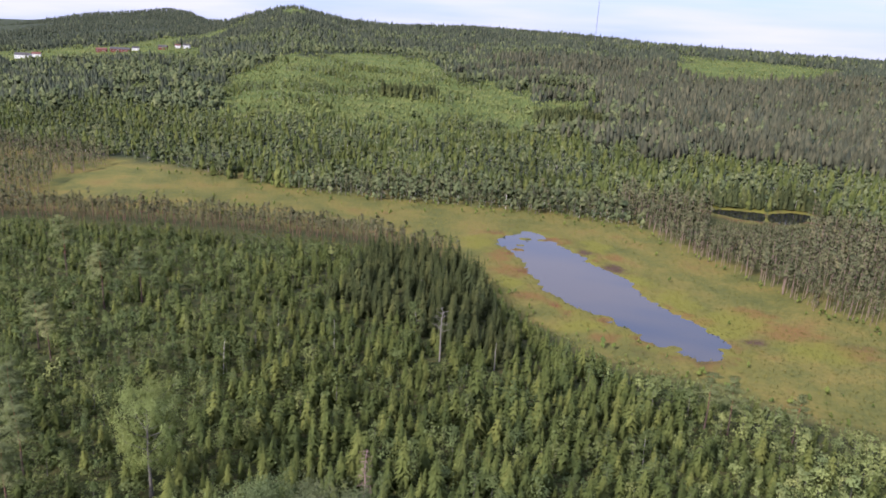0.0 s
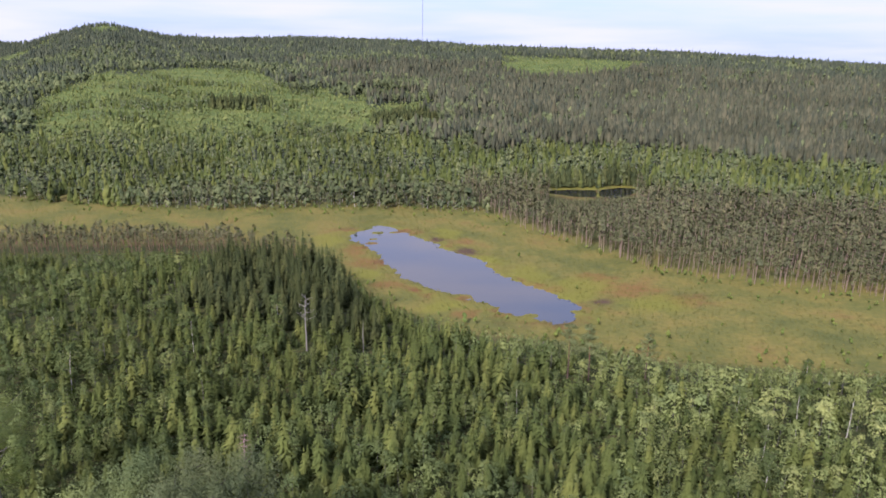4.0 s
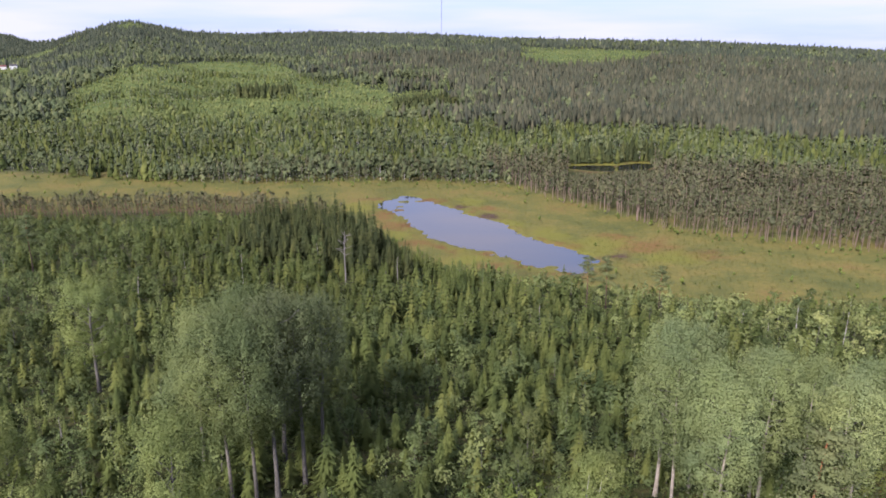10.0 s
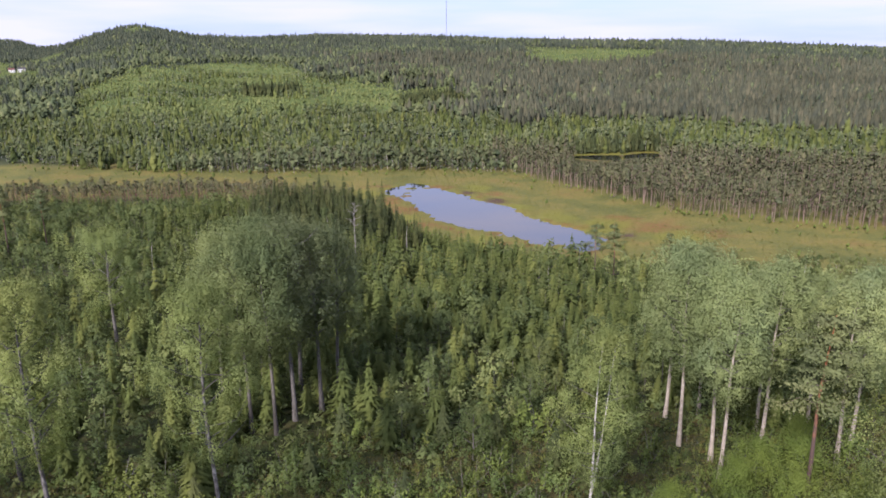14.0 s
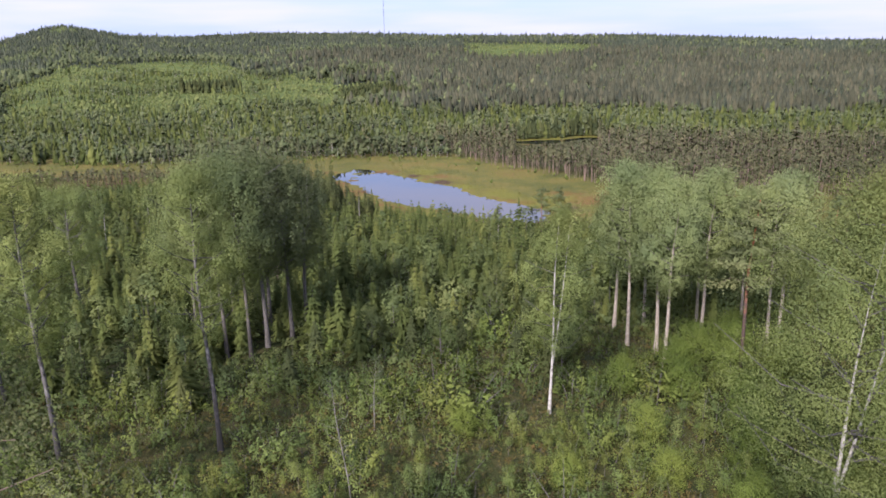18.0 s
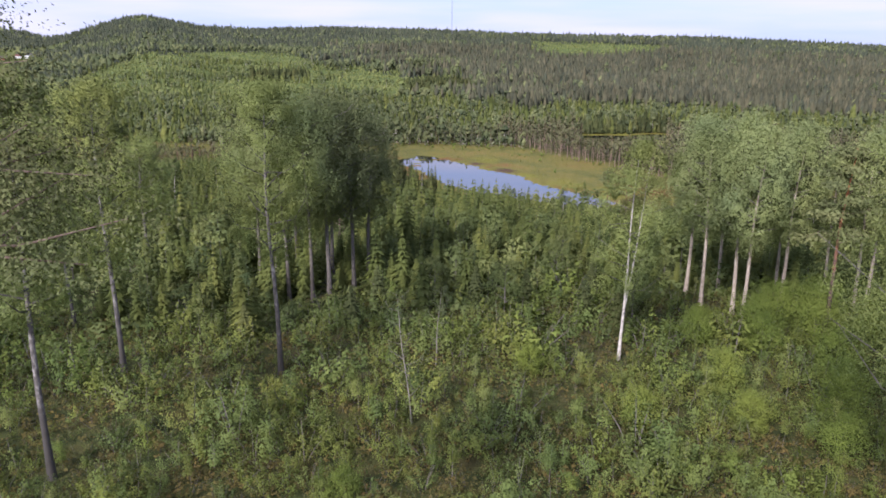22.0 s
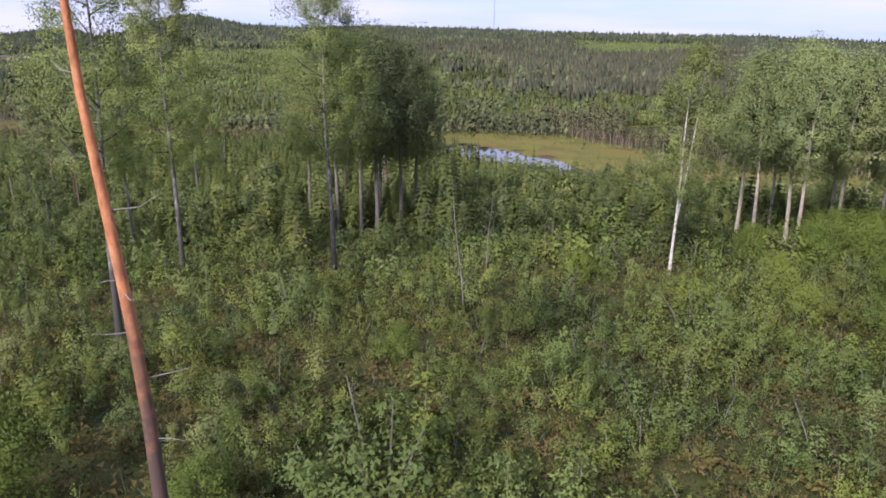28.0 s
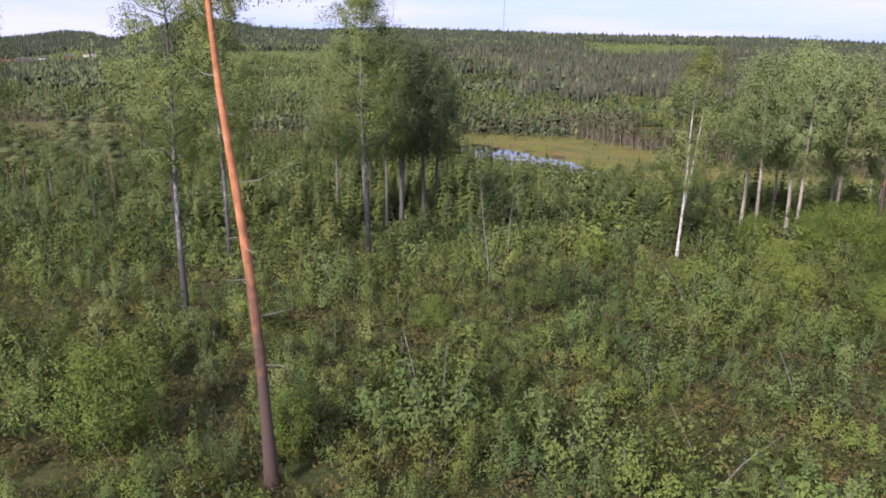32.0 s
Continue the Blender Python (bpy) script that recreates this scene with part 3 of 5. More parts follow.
def lump_np(h, r, lumps, cards, size, low=0.15, wide=0.35, stem=True, bulk=0.5, lift=0.7):
    """A far broadleaved crown: uneven leafy lumps over an egg, broken up by loose sprays of leaves."""
    d = unit(rng.normal(size=(lumps, 3)) + (0, 0, 0.25))
    mid, half = h * (low + 1) / 2, h * (1 - low) / 2
    c = d * (r, r, half) * rng.uniform(0.35, 0.72, (lumps, 1)) + (0, 0, mid)
    c[:, :2] *= 1 - wide * np.clip((c[:, 2:] - mid) / half, 0, 1)
    c[0] = (0, 0, h * 0.84)
    P, puff = [], []
    for k in range(lumps):
        R = bulk * r * rng.uniform(0.7, 1.15)
        v = OCTA * rng.uniform(0.7, 1.25, (6, 1)) * (R, R, R * 1.25)
        a = rng.uniform(0, 1.57)
        v = np.column_stack([v[:, 0] * np.cos(a) - v[:, 1] * np.sin(a), v[:, 0] * np.sin(a) + v[:, 1] * np.cos(a), v[:, 2]])
        P.append((v + c[k], OCTA_T, 0))
        puff.append(unit(0.5 * unit(v) + 0.35 * d[k] + (0, 0, lift)))
    if cards:
        k = rng.integers(0, lumps, cards)
        e = unit(rng.normal(size=(cards, 3)) + 0.8 * d[k])
        p = c[k] + e * (bulk * r, bulk * r, bulk * r * 1.3) * rng.uniform(0.85, 1.2, (cards, 1))
        o = unit(0.4 * e + 0.35 * d[k] + (0, 0, lift))
        v, t = leaves(p, size, 0.4, False, o)
        P.append((v, t, 0))
        puff.append(np.repeat(o, 3, 0))
    if stem:
        v, t = tube([(0, 0, -0.2), (0.02 * h, 0.01 * h, h * 0.6)], [h * 0.011, h * 0.005], 3)
        P.append((v, t, 1))
        puff.append(np.zeros((len(v), 3)) + (0, 0, 0.3))
    return (*join(P), np.concatenate(puff))


def unit(o):
    return o / (np.linalg.norm(o, axis=1, keepdims=True) + 1e-6)


def round_np(h, r, count, size, clumps=12, low=0.15, wide=0.5, knob=0.36, stem=True):
    """A rounded broadleaved crown: knobs of leaves over an uneven egg, shaded knob by knob."""
    d = unit(rng.normal(size=(clumps, 3)) + (0, 0, 0.35))
    mid, half = h * (low + 1) / 2, h * (1 - low) / 2
    f = d[:, 2:]
    c = d * (r, r, half) * rng.uniform(0.45, 0.85, (clumps, 1)) * np.where(f > 0, 1 - 0.35 * f * (1 - wide), 1.0) + (0, 0, mid)
    c[0] = (0, 0, h * 0.86)
    k = rng.integers(0, clumps, count)
    e = unit(0.8 * rng.normal(size=(count, 3)) + 0.9 * d[k])
    p = c[k] + e * (knob * r, knob * r, knob * min(r * 1.5, half)) * rng.uniform(0.82, 1.0, (count, 1))
    p[:, 2] = np.clip(p[:, 2], 0.04 * h, h * 1.05)
    o = unit(0.45 * e + 0.8 * unit((p - (0, 0, mid)) / (r, r, half)) + (0, 0, 0.2))
    v, t = leaves(p, size, 0.4, False, o)
    P, puff = [(v, t, 0)], [np.repeat(o, 3, 0)]
    if stem:
        v, t = tube([(0, 0, -0.2), (0.02 * h, 0.01 * h, h * 0.7)], [h * 0.012, h * 0.004], 3)
        P.append((v, t, 1))
        puff.append(np.zeros((len(v), 3)) + (0, 0, 0.3))
    return (*join(P), np.concatenate(puff))


def pine_np(h, r, count, size, start=0.55, sides=4):
    """A bog pine: a bare stem with a ragged crown of needle tufts."""
    clumps = 9
    z = rng.uniform(start, 0.97, clumps)
    a = rng.uniform(0, 6.28, clumps)
    R = r * rng.uniform(0.3, 1.0, clumps) * (1.25 - z)
    c = np.stack([np.cos(a) * R * 1.6, np.sin(a) * R * 1.6, z * h], 1)
    k = rng.integers(0, clumps, count)
    e = unit(rng.normal(0, 1, (count, 3)))
    p = c[k] + e * (r * 0.48, r * 0.48, h * 0.06) * rng.uniform(0.5, 1, (count, 1))
    o = unit(0.4 * e + (0, 0, 0.7) + 0.4 * unit(p * (1, 1, 0)))
    v, t = leaves(p, size, 0.8, False, o)
    P, puff = [(v, t, 0)], [np.repeat(o, 3, 0)]
    v, t = tube([(0, 0, -0.3), (0.012 * h, 0.0, h * 0.5), (0.0, 0.015 * h, h * 0.93)][::1 if sides > 3 else 2], [h * 0.012, h * 0.009, h * 0.004][::1 if sides > 3 else 2], sides)
    P.append((v, t, 1))
    puff.append(np.zeros((len(v), 3)) + (0, 0, 0.3))
    return (*join(P), np.concatenate(puff))


def outward(v, low=0.3):
    """The way out of a plant's crown at each of its points."""
    h, r = v[:, 2].max(), np.abs(v[:, :2]).max() + 1e-6
    o = np.column_stack([v[:, 0] / r, v[:, 1] / r, 1.1 * (v[:, 2] / h - low)])
    return o / (np.linalg.norm(o, axis=1, keepdims=True) + 1e-6)


def upturned(kind):
    """A low plant, lit as the open ground that it covers."""
    v, t, m = kind[:3]
    return v, t, m, np.zeros((len(v), 3)) + (0, 0, 1)


def merge(name, kinds, places, mats, label, category):
    """One stand of many plants. places: rows of x, y, scale, kind index."""
    V, T, K, tint, puff, o = [], [], [], [], [], 0
    zz = ground(places[:, 0], places[:, 1])
    which = places[:, 3].astype(int)
    for k, (v, t, m, *given) in enumerate(kinds):
        sel = which == k
        cnt = int(sel.sum())
        if not cnt:
            continue
        a = rng.uniform(0, 6.283, cnt)
        s = places[sel, 2]
        wide = s * rng.uniform(0.85, 1.2, cnt)
        ca, sa = np.cos(a) * wide, np.sin(a) * wide
        W = np.empty((cnt, len(v), 3), np.float32)
        lean = rng.normal(0, 0.025, (cnt, 2))
        W[:, :, 2] = v[None, :, 2] * s[:, None]
        W[:, :, 0] = ca[:, None] * v[None, :, 0] - sa[:, None] * v[None, :, 1] + places[sel, 0][:, None] + lean[:, :1] * W[:, :, 2]
        W[:, :, 1] = sa[:, None] * v[None, :, 0] + ca[:, None] * v[None, :, 1] + places[sel, 1][:, None] + lean[:, 1:] * W[:, :, 2]
        W[:, :, 2] += zz[sel][:, None] - 0.05
        V.append(W.reshape(-1, 3))
        pv = given[0] if given else outward(v)
        ca, sa = np.cos(a)[:, None], np.sin(a)[:, None]
        puff.append(np.stack([ca * pv[:, 0] - sa * pv[:, 1], sa * pv[:, 0] + ca * pv[:, 1], np.tile(pv[:, 2], (cnt, 1))], -1).reshape(-1, 3))
        T.append((t[None] + (np.arange(cnt) * len(v))[:, None, None] + o).reshape(-1, 3))
        K.append(np.tile(m, cnt))
        tint.append(np.repeat(rng.uniform(0, 1, cnt), len(v)))
        o += cnt * len(v)
    me = mesh_np(name, np.concatenate(V), np.concatenate(T), mats, np.concatenate(K), np.concatenate(tint), puff=np.concatenate(puff))
    return tagged(new(name, me), label, category, kind="stuff")


def scatter(x0, x1, y0, y1, step):
    """Jittered grid of places."""
    X, Y = np.meshgrid(np.arange(x0, x1, step), np.arange(y0, y1, step))
    k = X.size
    return np.stack([X.ravel() + rng.uniform(-0.5, 0.5, k) * step, Y.ravel() + rng.uniform(-0.5, 0.5, k) * step], 1)


def polar(r0, r1, a0, a1, step):
    """Jittered places on rings round the vantage point, step metres apart."""
    out = []
    for r in np.arange(r0, r1, step):
        k = max(1, int((a1 - a0) * np.pi / 180 * r / step))
        a = np.radians(a0 + (a1 - a0) * (np.arange(k) + rng.uniform(-0.5, 0.5, k)) / k)
        rr = r + rng.uniform(-0.5, 0.5, k) * step
        out.append(np.stack([C0[0] + rr * np.sin(a), C0[1] + rr * np.cos(a)], 1))
    return np.concatenate(out)


def heading(p):
    return np.hypot(p[:, 0] - C0[0], p[:, 1] - C0[1]), np.degrees(np.arctan2(p[:, 0] - C0[0], p[:, 1] - C0[1]))


def clearing(p):
    """The felled and replanted ground on the far hillside."""
    r, az = heading(p)
    w = 75 * wobble(p[:, 0], p[:, 1], 0.013) + 45 * wobble(p[:, 0], p[:, 1], 0.041, 2.0) + 22 * wobble(p[:, 0], p[:, 1], 0.11)
    w = 0.9 * w
    low = (r + w > np.interp(az, [-14.5, -12, -9, -7.4, -4, -1, 1.3, 4, 7.6, 9.7, 11, 13, 15.5], [905, 700, 605, 642, 638, 567, 592, 571, 583, 610, 640, 720, 900]))
    low &= (r + w < np.interp(az, [-14.5, -10.4, -6.7, -1.6, 1.3, 3.4, 4.5, 8, 10.2, 12.5, 15.5], [900, 1137, 1255, 1384, 1360, 1120, 1060, 1000, 940, 930, 910])) & (az > -14.5) & (az < 15.5)
    ragged = wobble(p[:, 0], p[:, 1], 0.018, 9.0) + 0.45 * wobble(p[:, 0], p[:, 1], 0.05, 1.5)
    low |= (az > -21) & (az < -11) & (r > 640) & (r < 1150) & (ragged > 0.2)
    low |= (az > -8) & (az < 12) & (r > 480) & (r < 640) & (ragged > 0.35)
    low |= (az > 9) & (az < 16) & (r > 700) & (r < 1100) & (ragged > 0.3)
    high = (az > 20.2) & (r + 0.4 * w > np.interp(az, [20, 23, 28, 30.5, 31.5], [1350, 1290, 1360, 1520, 1750])) & (r + 0.3 * w < np.interp(az, [20, 31], [1730, 1660]))
    strip = (np.abs(az - np.interp(r, [1300, 1900, 2200], [-24, -15.5, -11.5])) < np.interp(r, [1300, 1900, 2200], [3.5, 1.5, 0.9])) & (r > 1350) & (r < 2200)
    strip |= (np.abs(az + 8.4 - 0.004 * w) < 0.9) & (r + 0.4 * w > 2020) & (r < 2200)
    strip |= (az > -29) & (az < -15) & (r + 0.6 * w > 1340) & (r + 0.5 * w < np.interp(az, [-29, -22, -15], [1700, 1680, 1600]))
    return low, high, strip


def clump(p):
    """Stands of old trees left on the clearing."""
    return (np.hypot((p[:, 0] - 178) / 34, (p[:, 1] - 695) / 22) < 1) | (np.hypot((p[:, 0] - 22) / 34, (p[:, 1] - 835) / 14) < 1)


def belt(p):
    """Rows and islands of half-grown trees that cut the clearing up."""
    r, az = heading(p)
    line = np.interp(az, [-13, -10.4, -7.5, -4.1, -1.5, 0.7, 4], [826, 879, 845, 832, 891, 837, 790])
    up = np.interp(az, [-9, -6, -3, 0, 3, 6], [1010, 1030, 1120, 1090, 1010, 960])
    w = wobble(p[:, 0], p[:, 1], 0.03, 7.0)
    k = (np.abs(r - line + 25 * w) < 26 + 22 * wobble(p[:, 0], p[:, 1], 0.05, 2.5)) & (az < 4)
    k |= (np.abs(r - up + 30 * w) < 20 + 26 * wobble(p[:, 0], p[:, 1], 0.04, 4.5)) & (az > -9) & (az < 6)
    k |= (wobble(p[:, 0], p[:, 1], 0.024, 11.0) + 0.5 * wobble(p[:, 0], p[:, 1], 0.07, 5.0) > 0.52) & (r < 1400)
    k |= (r < 690) & (wobble(p[:, 0], p[:, 1], 0.05, 3.0) > np.interp(r, [560, 690], [-0.5, 0.6]))
    return k


g_r, g_az = heading(gv[:, :2])
gattr["wood"] = smooth(430, 520, g_r) * (gv[:, 1] > far_edge(gv[:, 0]) - 5) * (1 - np.clip(sum(k.astype(float) for k in clearing(gv[:, :2])), 0, 1))
gattr["field"] = np.clip(sum(k.astype(float) for k in clearing(gv[:, :2])), 0, 1)
for key, val in gattr.items():
    a = g_me.attributes.new(key, "FLOAT", "POINT")
    a.data.foreach_set("value", np.ascontiguousarray(val, np.float32))

# far woods
far = np.concatenate([polar(420, 760, -37, 62, 4.8), polar(760, 1150, -37, 62, 6.3), polar(1150, 1640, -37, 62, 9.0), polar(1640, 2100, -30, 60, 9.6), polar(2100, 2320, -17, 16, 10.5), polar(2300, 3700, -36, -11, 17.0)])
far = far[(far[:, 1] > far_edge(far[:, 0]) - 2) & (far[:, 1] > 40)]
r_, az_ = heading(far)
low_, high_, strip_ = clearing(far)
old = clump(far)
belt_ = belt(far) & low_ & ~old
open_ = (low_ | high_ | strip_) & ~old & ~belt_
pond_ = lake_dist(far[:, 0], far[:, 1]) < 4
bogpine = (far[:, 0] > 145) & (far[:, 1] < np.interp(far[:, 0], [145, 195, 200, 262, 300, 420], [400, 392, 372, 368, 330, 250]) + 14 * wobble(far[:, 0], far[:, 1], 0.05, 2.0)) & ~pond_
mixed = ((r_ < np.interp(az_, [-37, 0, 20, 62], [820, 660, 600, 640]) + 70 * wobble(far[:, 0], far[:, 1], 0.02)) | belt_) & ~open_ & ~bogpine & ~old & ~pond_
dark = ~open_ & ~mixed & ~bogpine & ~pond_
patch = wobble(far[:, 0], far[:, 1], 0.011, 3.0) + 0.7 * wobble(far[:, 0], far[:, 1], 0.034, 1.0)
dice = rng.uniform(size=len(far))
greyish = dark & (az_ > 8 + 6 * patch) & (r_ < 1500) & ~old & (dice < 0.8)
leafy = (dark & ~greyish & (dice < np.clip(0.16 + 0.75 * patch + 0.45 * smooth(0, -10, az_) * smooth(1700, 1300, r_), 0.02, 0.85)) & ~old) | (greyish & (dice < 0.06 + 0.4 * np.maximum(patch, 0)))
ring = np.zeros(len(far), bool)
for k_ in (0.90, 0.95, 1.06, 1.12):
    ring |= clearing(np.array(C0) + (far - C0) * k_)[0]
for dx_ in (-60, 60):
    ring |= clearing(far + (dx_, 0))[0]
leafy |= (dark | greyish) & ring & ~old & (rng.uniform(size=len(far)) < 0.5 + 0.5 * patch)
leafy &= rng.uniform(size=len(far)) < smooth(2150, 1600, r_) + 0.04
greyish &= ~leafy
dark = dark & ~greyish & ~leafy

spr_far = [cone_np(1, 0.24, 3, 4) for _ in range(6)]
spr_mid = [cone_np(1, 0.24, 4, 4, 12) for _ in range(6)]
gre_far = [cone_np(1, 0.155, 3, 4, 5, 0.2, 0.45) for _ in range(7)]
dec_far = [lump_np(1, 0.44, 4, 8, 0.2, stem=False) for _ in range(7)]
dec_mid = [lump_np(1, 0.34, 4, 20, 0.155, 0.08, 0.5, bulk=0.40) for _ in range(7)]
dec_tiny = [lump_np(1, 0.42, 3, 6, 0.28, 0.0, stem=False, bulk=0.6) for _ in range(6)]
pin_far = [pine_np(1, 0.14, 26, 0.14, 0.42, 3) for _ in range(6)]


FEET = [(1.1, 9.5, 9), (-11.2, 13.2, 9), (-12.3, -3.4, 7), (28.2, 5.1, 8), (2.6, 36, 13), (5.2, 34.5, 13), (7.4, 38, 13), (10.6, 40.2, 13), (48.2, 27, 10), (45.2, 19.4, 10), (46, 15.2, 9), (44.4, 11.6, 8), (48.4, 5.5, 6), (-5.2, -27.6, 5), (85.8, 122.7, 14), (89.4, 119.2, 14), (104, 118.8, 10), (27.5, 142.8, 10), (40.3, 138.4, 8), (-62, 170, 12), (-54.5, 177, 12), (-58.8, 133, 12), (-64.7, 140, 12), (-48, 79.4, 9), (-19.3, 80, 10)]


def stand(p, h0, h1, kinds):
    """Places with heights: a few grow above the rest, and growth stays low before the feet of the tall trees."""
    k = len(p)
    h = rng.uniform(h0, h1, k) * rng.uniform(0.8, 1.08, k) * np.where(rng.uniform(size=k) < 0.09, 1.3, 1.0)
    for fx, fy_, reach in FEET:
        d = np.array((4.0 - fx, -42.0 - fy_)) / math.hypot(4.0 - fx, -42.0 - fy_)
        rel = p - (fx, fy_)
        along, across = rel @ d, np.abs(rel @ np.array((d[1], -d[0])))
        near_ = (along > -1.2) & (along < reach) & (across < 1.5)
        h = np.where(near_, np.minimum(h, 0.6 + 0.2 * np.maximum(along, 0)), h)
    return np.column_stack([p, h, rng.integers(0, kinds, k)])


def pond_cap(p, k):
    """Trees between the vantage point and the pond stay below the line of sight to its water."""
    r, az = np.hypot(p[:, 0] - 16.6, p[:, 1] + 16), np.degrees(np.arctan2(p[:, 0] - 16.6, p[:, 1] + 16))
    lim = 0.13 * (np.interp(az, [25, 30], [425, 452]) - r)
    low = (az > 24.3) & (az < 31) & (lim > 0)
    k[low, 2] = np.minimum(k[low, 2], np.maximum(lim[low], 0.4))
    return k


near_dark = dark & (r_ < 800) & ~old
dark &= ~old
isle = np.concatenate([scatter(140, 216, 668, 722, 3.6), scatter(-14, 58, 818, 852, 3.6)])
isle = isle[clump(isle)]
merge("spruce_forest", spr_mid, stand(isle, 11, 16, 6), [M_STAND, M_GREYBARK], "dark island of old spruces left on the clearing", "forest")
merge("spruce_forest", spr_mid, stand(far[near_dark], 9, 15, 4), [M_DARK, M_GREYBARK], "dense dark old spruce forest on the far hillside", "forest")
merge("spruce_forest", spr_far, stand(far[dark & ~near_dark], 9, 15, 4), [M_DARK, M_GREYBARK], "dark spruce forest along the skyline ridge", "forest")
merge("pine_forest", gre_far, stand(far[greyish], 11, 18, 7), [M_GREY, M_GREYBARK], "grey-green pine forest with bare stems on the hillside", "forest")
merge("birch_forest", dec_far, stand(far[leafy], 7, 12, 6), [M_HAZELEAF, M_BIRCHBARK], "pale green birches among the dark hillside spruces", "forest")
mx = far[mixed]
sel = rng.uniform(size=len(mx)) < 0.62 - 0.25 * wobble(mx[:, 0], mx[:, 1], 0.03)
merge("birch_forest", dec_mid, stand(mx[sel], 4.5, 9.5, 6), [M_HAZELEAF, M_BIRCHBARK], "mixed green birch wood at the far foot of the hill", "forest")
merge("spruce_forest", spr_mid, stand(mx[~sel], 5, 11, 4), [M_SPRUCE, M_GREYBARK], "scattered green spruces among the birch wood", "forest")
op = far[open_]
op = op[rng.uniform(size=len(op)) < 0.75]
tall = rng.uniform(size=len(op)) < np.clip(0.10 + 0.55 * wobble(op[:, 0], op[:, 1], 0.02, 5.0), 0.02, 0.5)
opp = stand(op, 2.2, 4.2, 6)
opp[tall, 2] *= rng.uniform(1.3, 2.1, int(tall.sum()))
merge("young_growth", dec_tiny, opp, [M_YOUNG, M_GREYBARK], "bright green young growth on the replanted clearing", "saplings")
ps = scatter(190, 268, 386, 414, 2.7)
ps = ps[(lake_dist(ps[:, 0], ps[:, 1]) > 4.5 + 2 * wobble(ps[:, 0], ps[:, 1], 0.3))]
merge("spruce_forest", spr_mid, stand(ps, 3.5, 11.5, 6), [M_STAND, M_GREYBARK], "dark spruces crowding the far bank of the pond", "forest")
merge("pine_stand", pin_far, pond_cap(far[bogpine], stand(far[bogpine], 9, 14, 6)), [M_BOGPINE, M_PINESTEM], "thin bog pines with bare stems behind the pond", "forest")

# bog pines on the far shore, birches along the bog
bp_ = scatter(140, 420, 100, 440, 3.5)
bp_ = bp_[(bp_[:, 1] > far_edge(bp_[:, 0]) + 3 * wobble(bp_[:, 0], bp_[:, 1], 0.15)) & (heading(bp_)[0] < 425) & (lake_dist(bp_[:, 0], bp_[:, 1]) > 3) & (bp_[:, 0] > 142)]
pin_mid = [pine_np(1, 0.14, 44, 0.105, 0.55) for _ in range(7)]
front = bp_[:, 1] < far_edge(bp_[:, 0]) + 75
merge("pine_stand", pin_mid, pond_cap(bp_[front], stand(bp_[front], 7, 12.5, 7)), [M_BOGPINE, M_PINESTEM], "thin bog pines with bare pale stems along the shore", "forest")
merge("pine_stand", pin_far, pond_cap(bp_[~front], stand(bp_[~front], 7, 12.5, 6)), [M_BOGPINE, M_PINESTEM], "bog pines further back from the shore", "forest")
fe = scatter(-330, 142, 330, 540, 3.4)
fe = fe[(fe[:, 1] > far_edge(fe[:, 0]) + 4 * wobble(fe[:, 0], fe[:, 1], 0.12)) & (heading(fe)[0] < 425)]
sel = rng.uniform(size=len(fe)) < 0.62
merge("birch_forest", dec_mid, stand(fe[sel], 5, 11, 6), [M_HAZELEAF, M_BIRCHBARK], "birch wood along the far edge of the bog", "forest")
merge("pine_stand", pin_mid, stand(fe[~sel], 6, 12, 7), [M_BOGPINE, M_GREYBARK], "grey-green pines along the far edge of the bog", "forest")

# near slope: young spruce plantation, a dark older stand, birch saplings
def mound_np(h, r, count, size):
    """A many-stemmed bush: leafy shoots fanned out into a rounded mound."""
    n_ = 12
    a, f = rng.uniform(0, 6.283, n_), np.sqrt(rng.uniform(0, 1, n_))
    tips = np.stack([np.cos(a) * f * r, np.sin(a) * f * r, h * (1.0 - 0.5 * f ** 2) * rng.uniform(0.8, 1.05, n_)], 1)
    k = rng.integers(0, n_, count)
    q_ = rng.uniform(0.25, 1.0, count)[:, None] ** 0.6
    p = tips[k] * q_ + rng.normal(0, 1, (count, 3)) * (r * 0.15, r * 0.15, h * 0.05)
    p[:, 2] = np.maximum(p[:, 2], 0.03 * h)
    o = unit(unit(p / (r, r, h)) + 0.35 * unit(rng.normal(size=(count, 3))) + (0, 0, 0.2))
    v, t = leaves(p, size, 0.5, False, o)
    P, puff = [(v, t, 0)], [np.repeat(o, 3, 0)]
    for i in range(3):
        v, t = tube([(0, 0, -0.1 * h), tips[i] * 0.95], [0.012 * h, 0.003 * h], 3)
        P.append((v, t, 1))
        puff.append(np.zeros((len(v), 3)) + (0, 0, 0.3))
    return (*join(P), np.concatenate(puff))


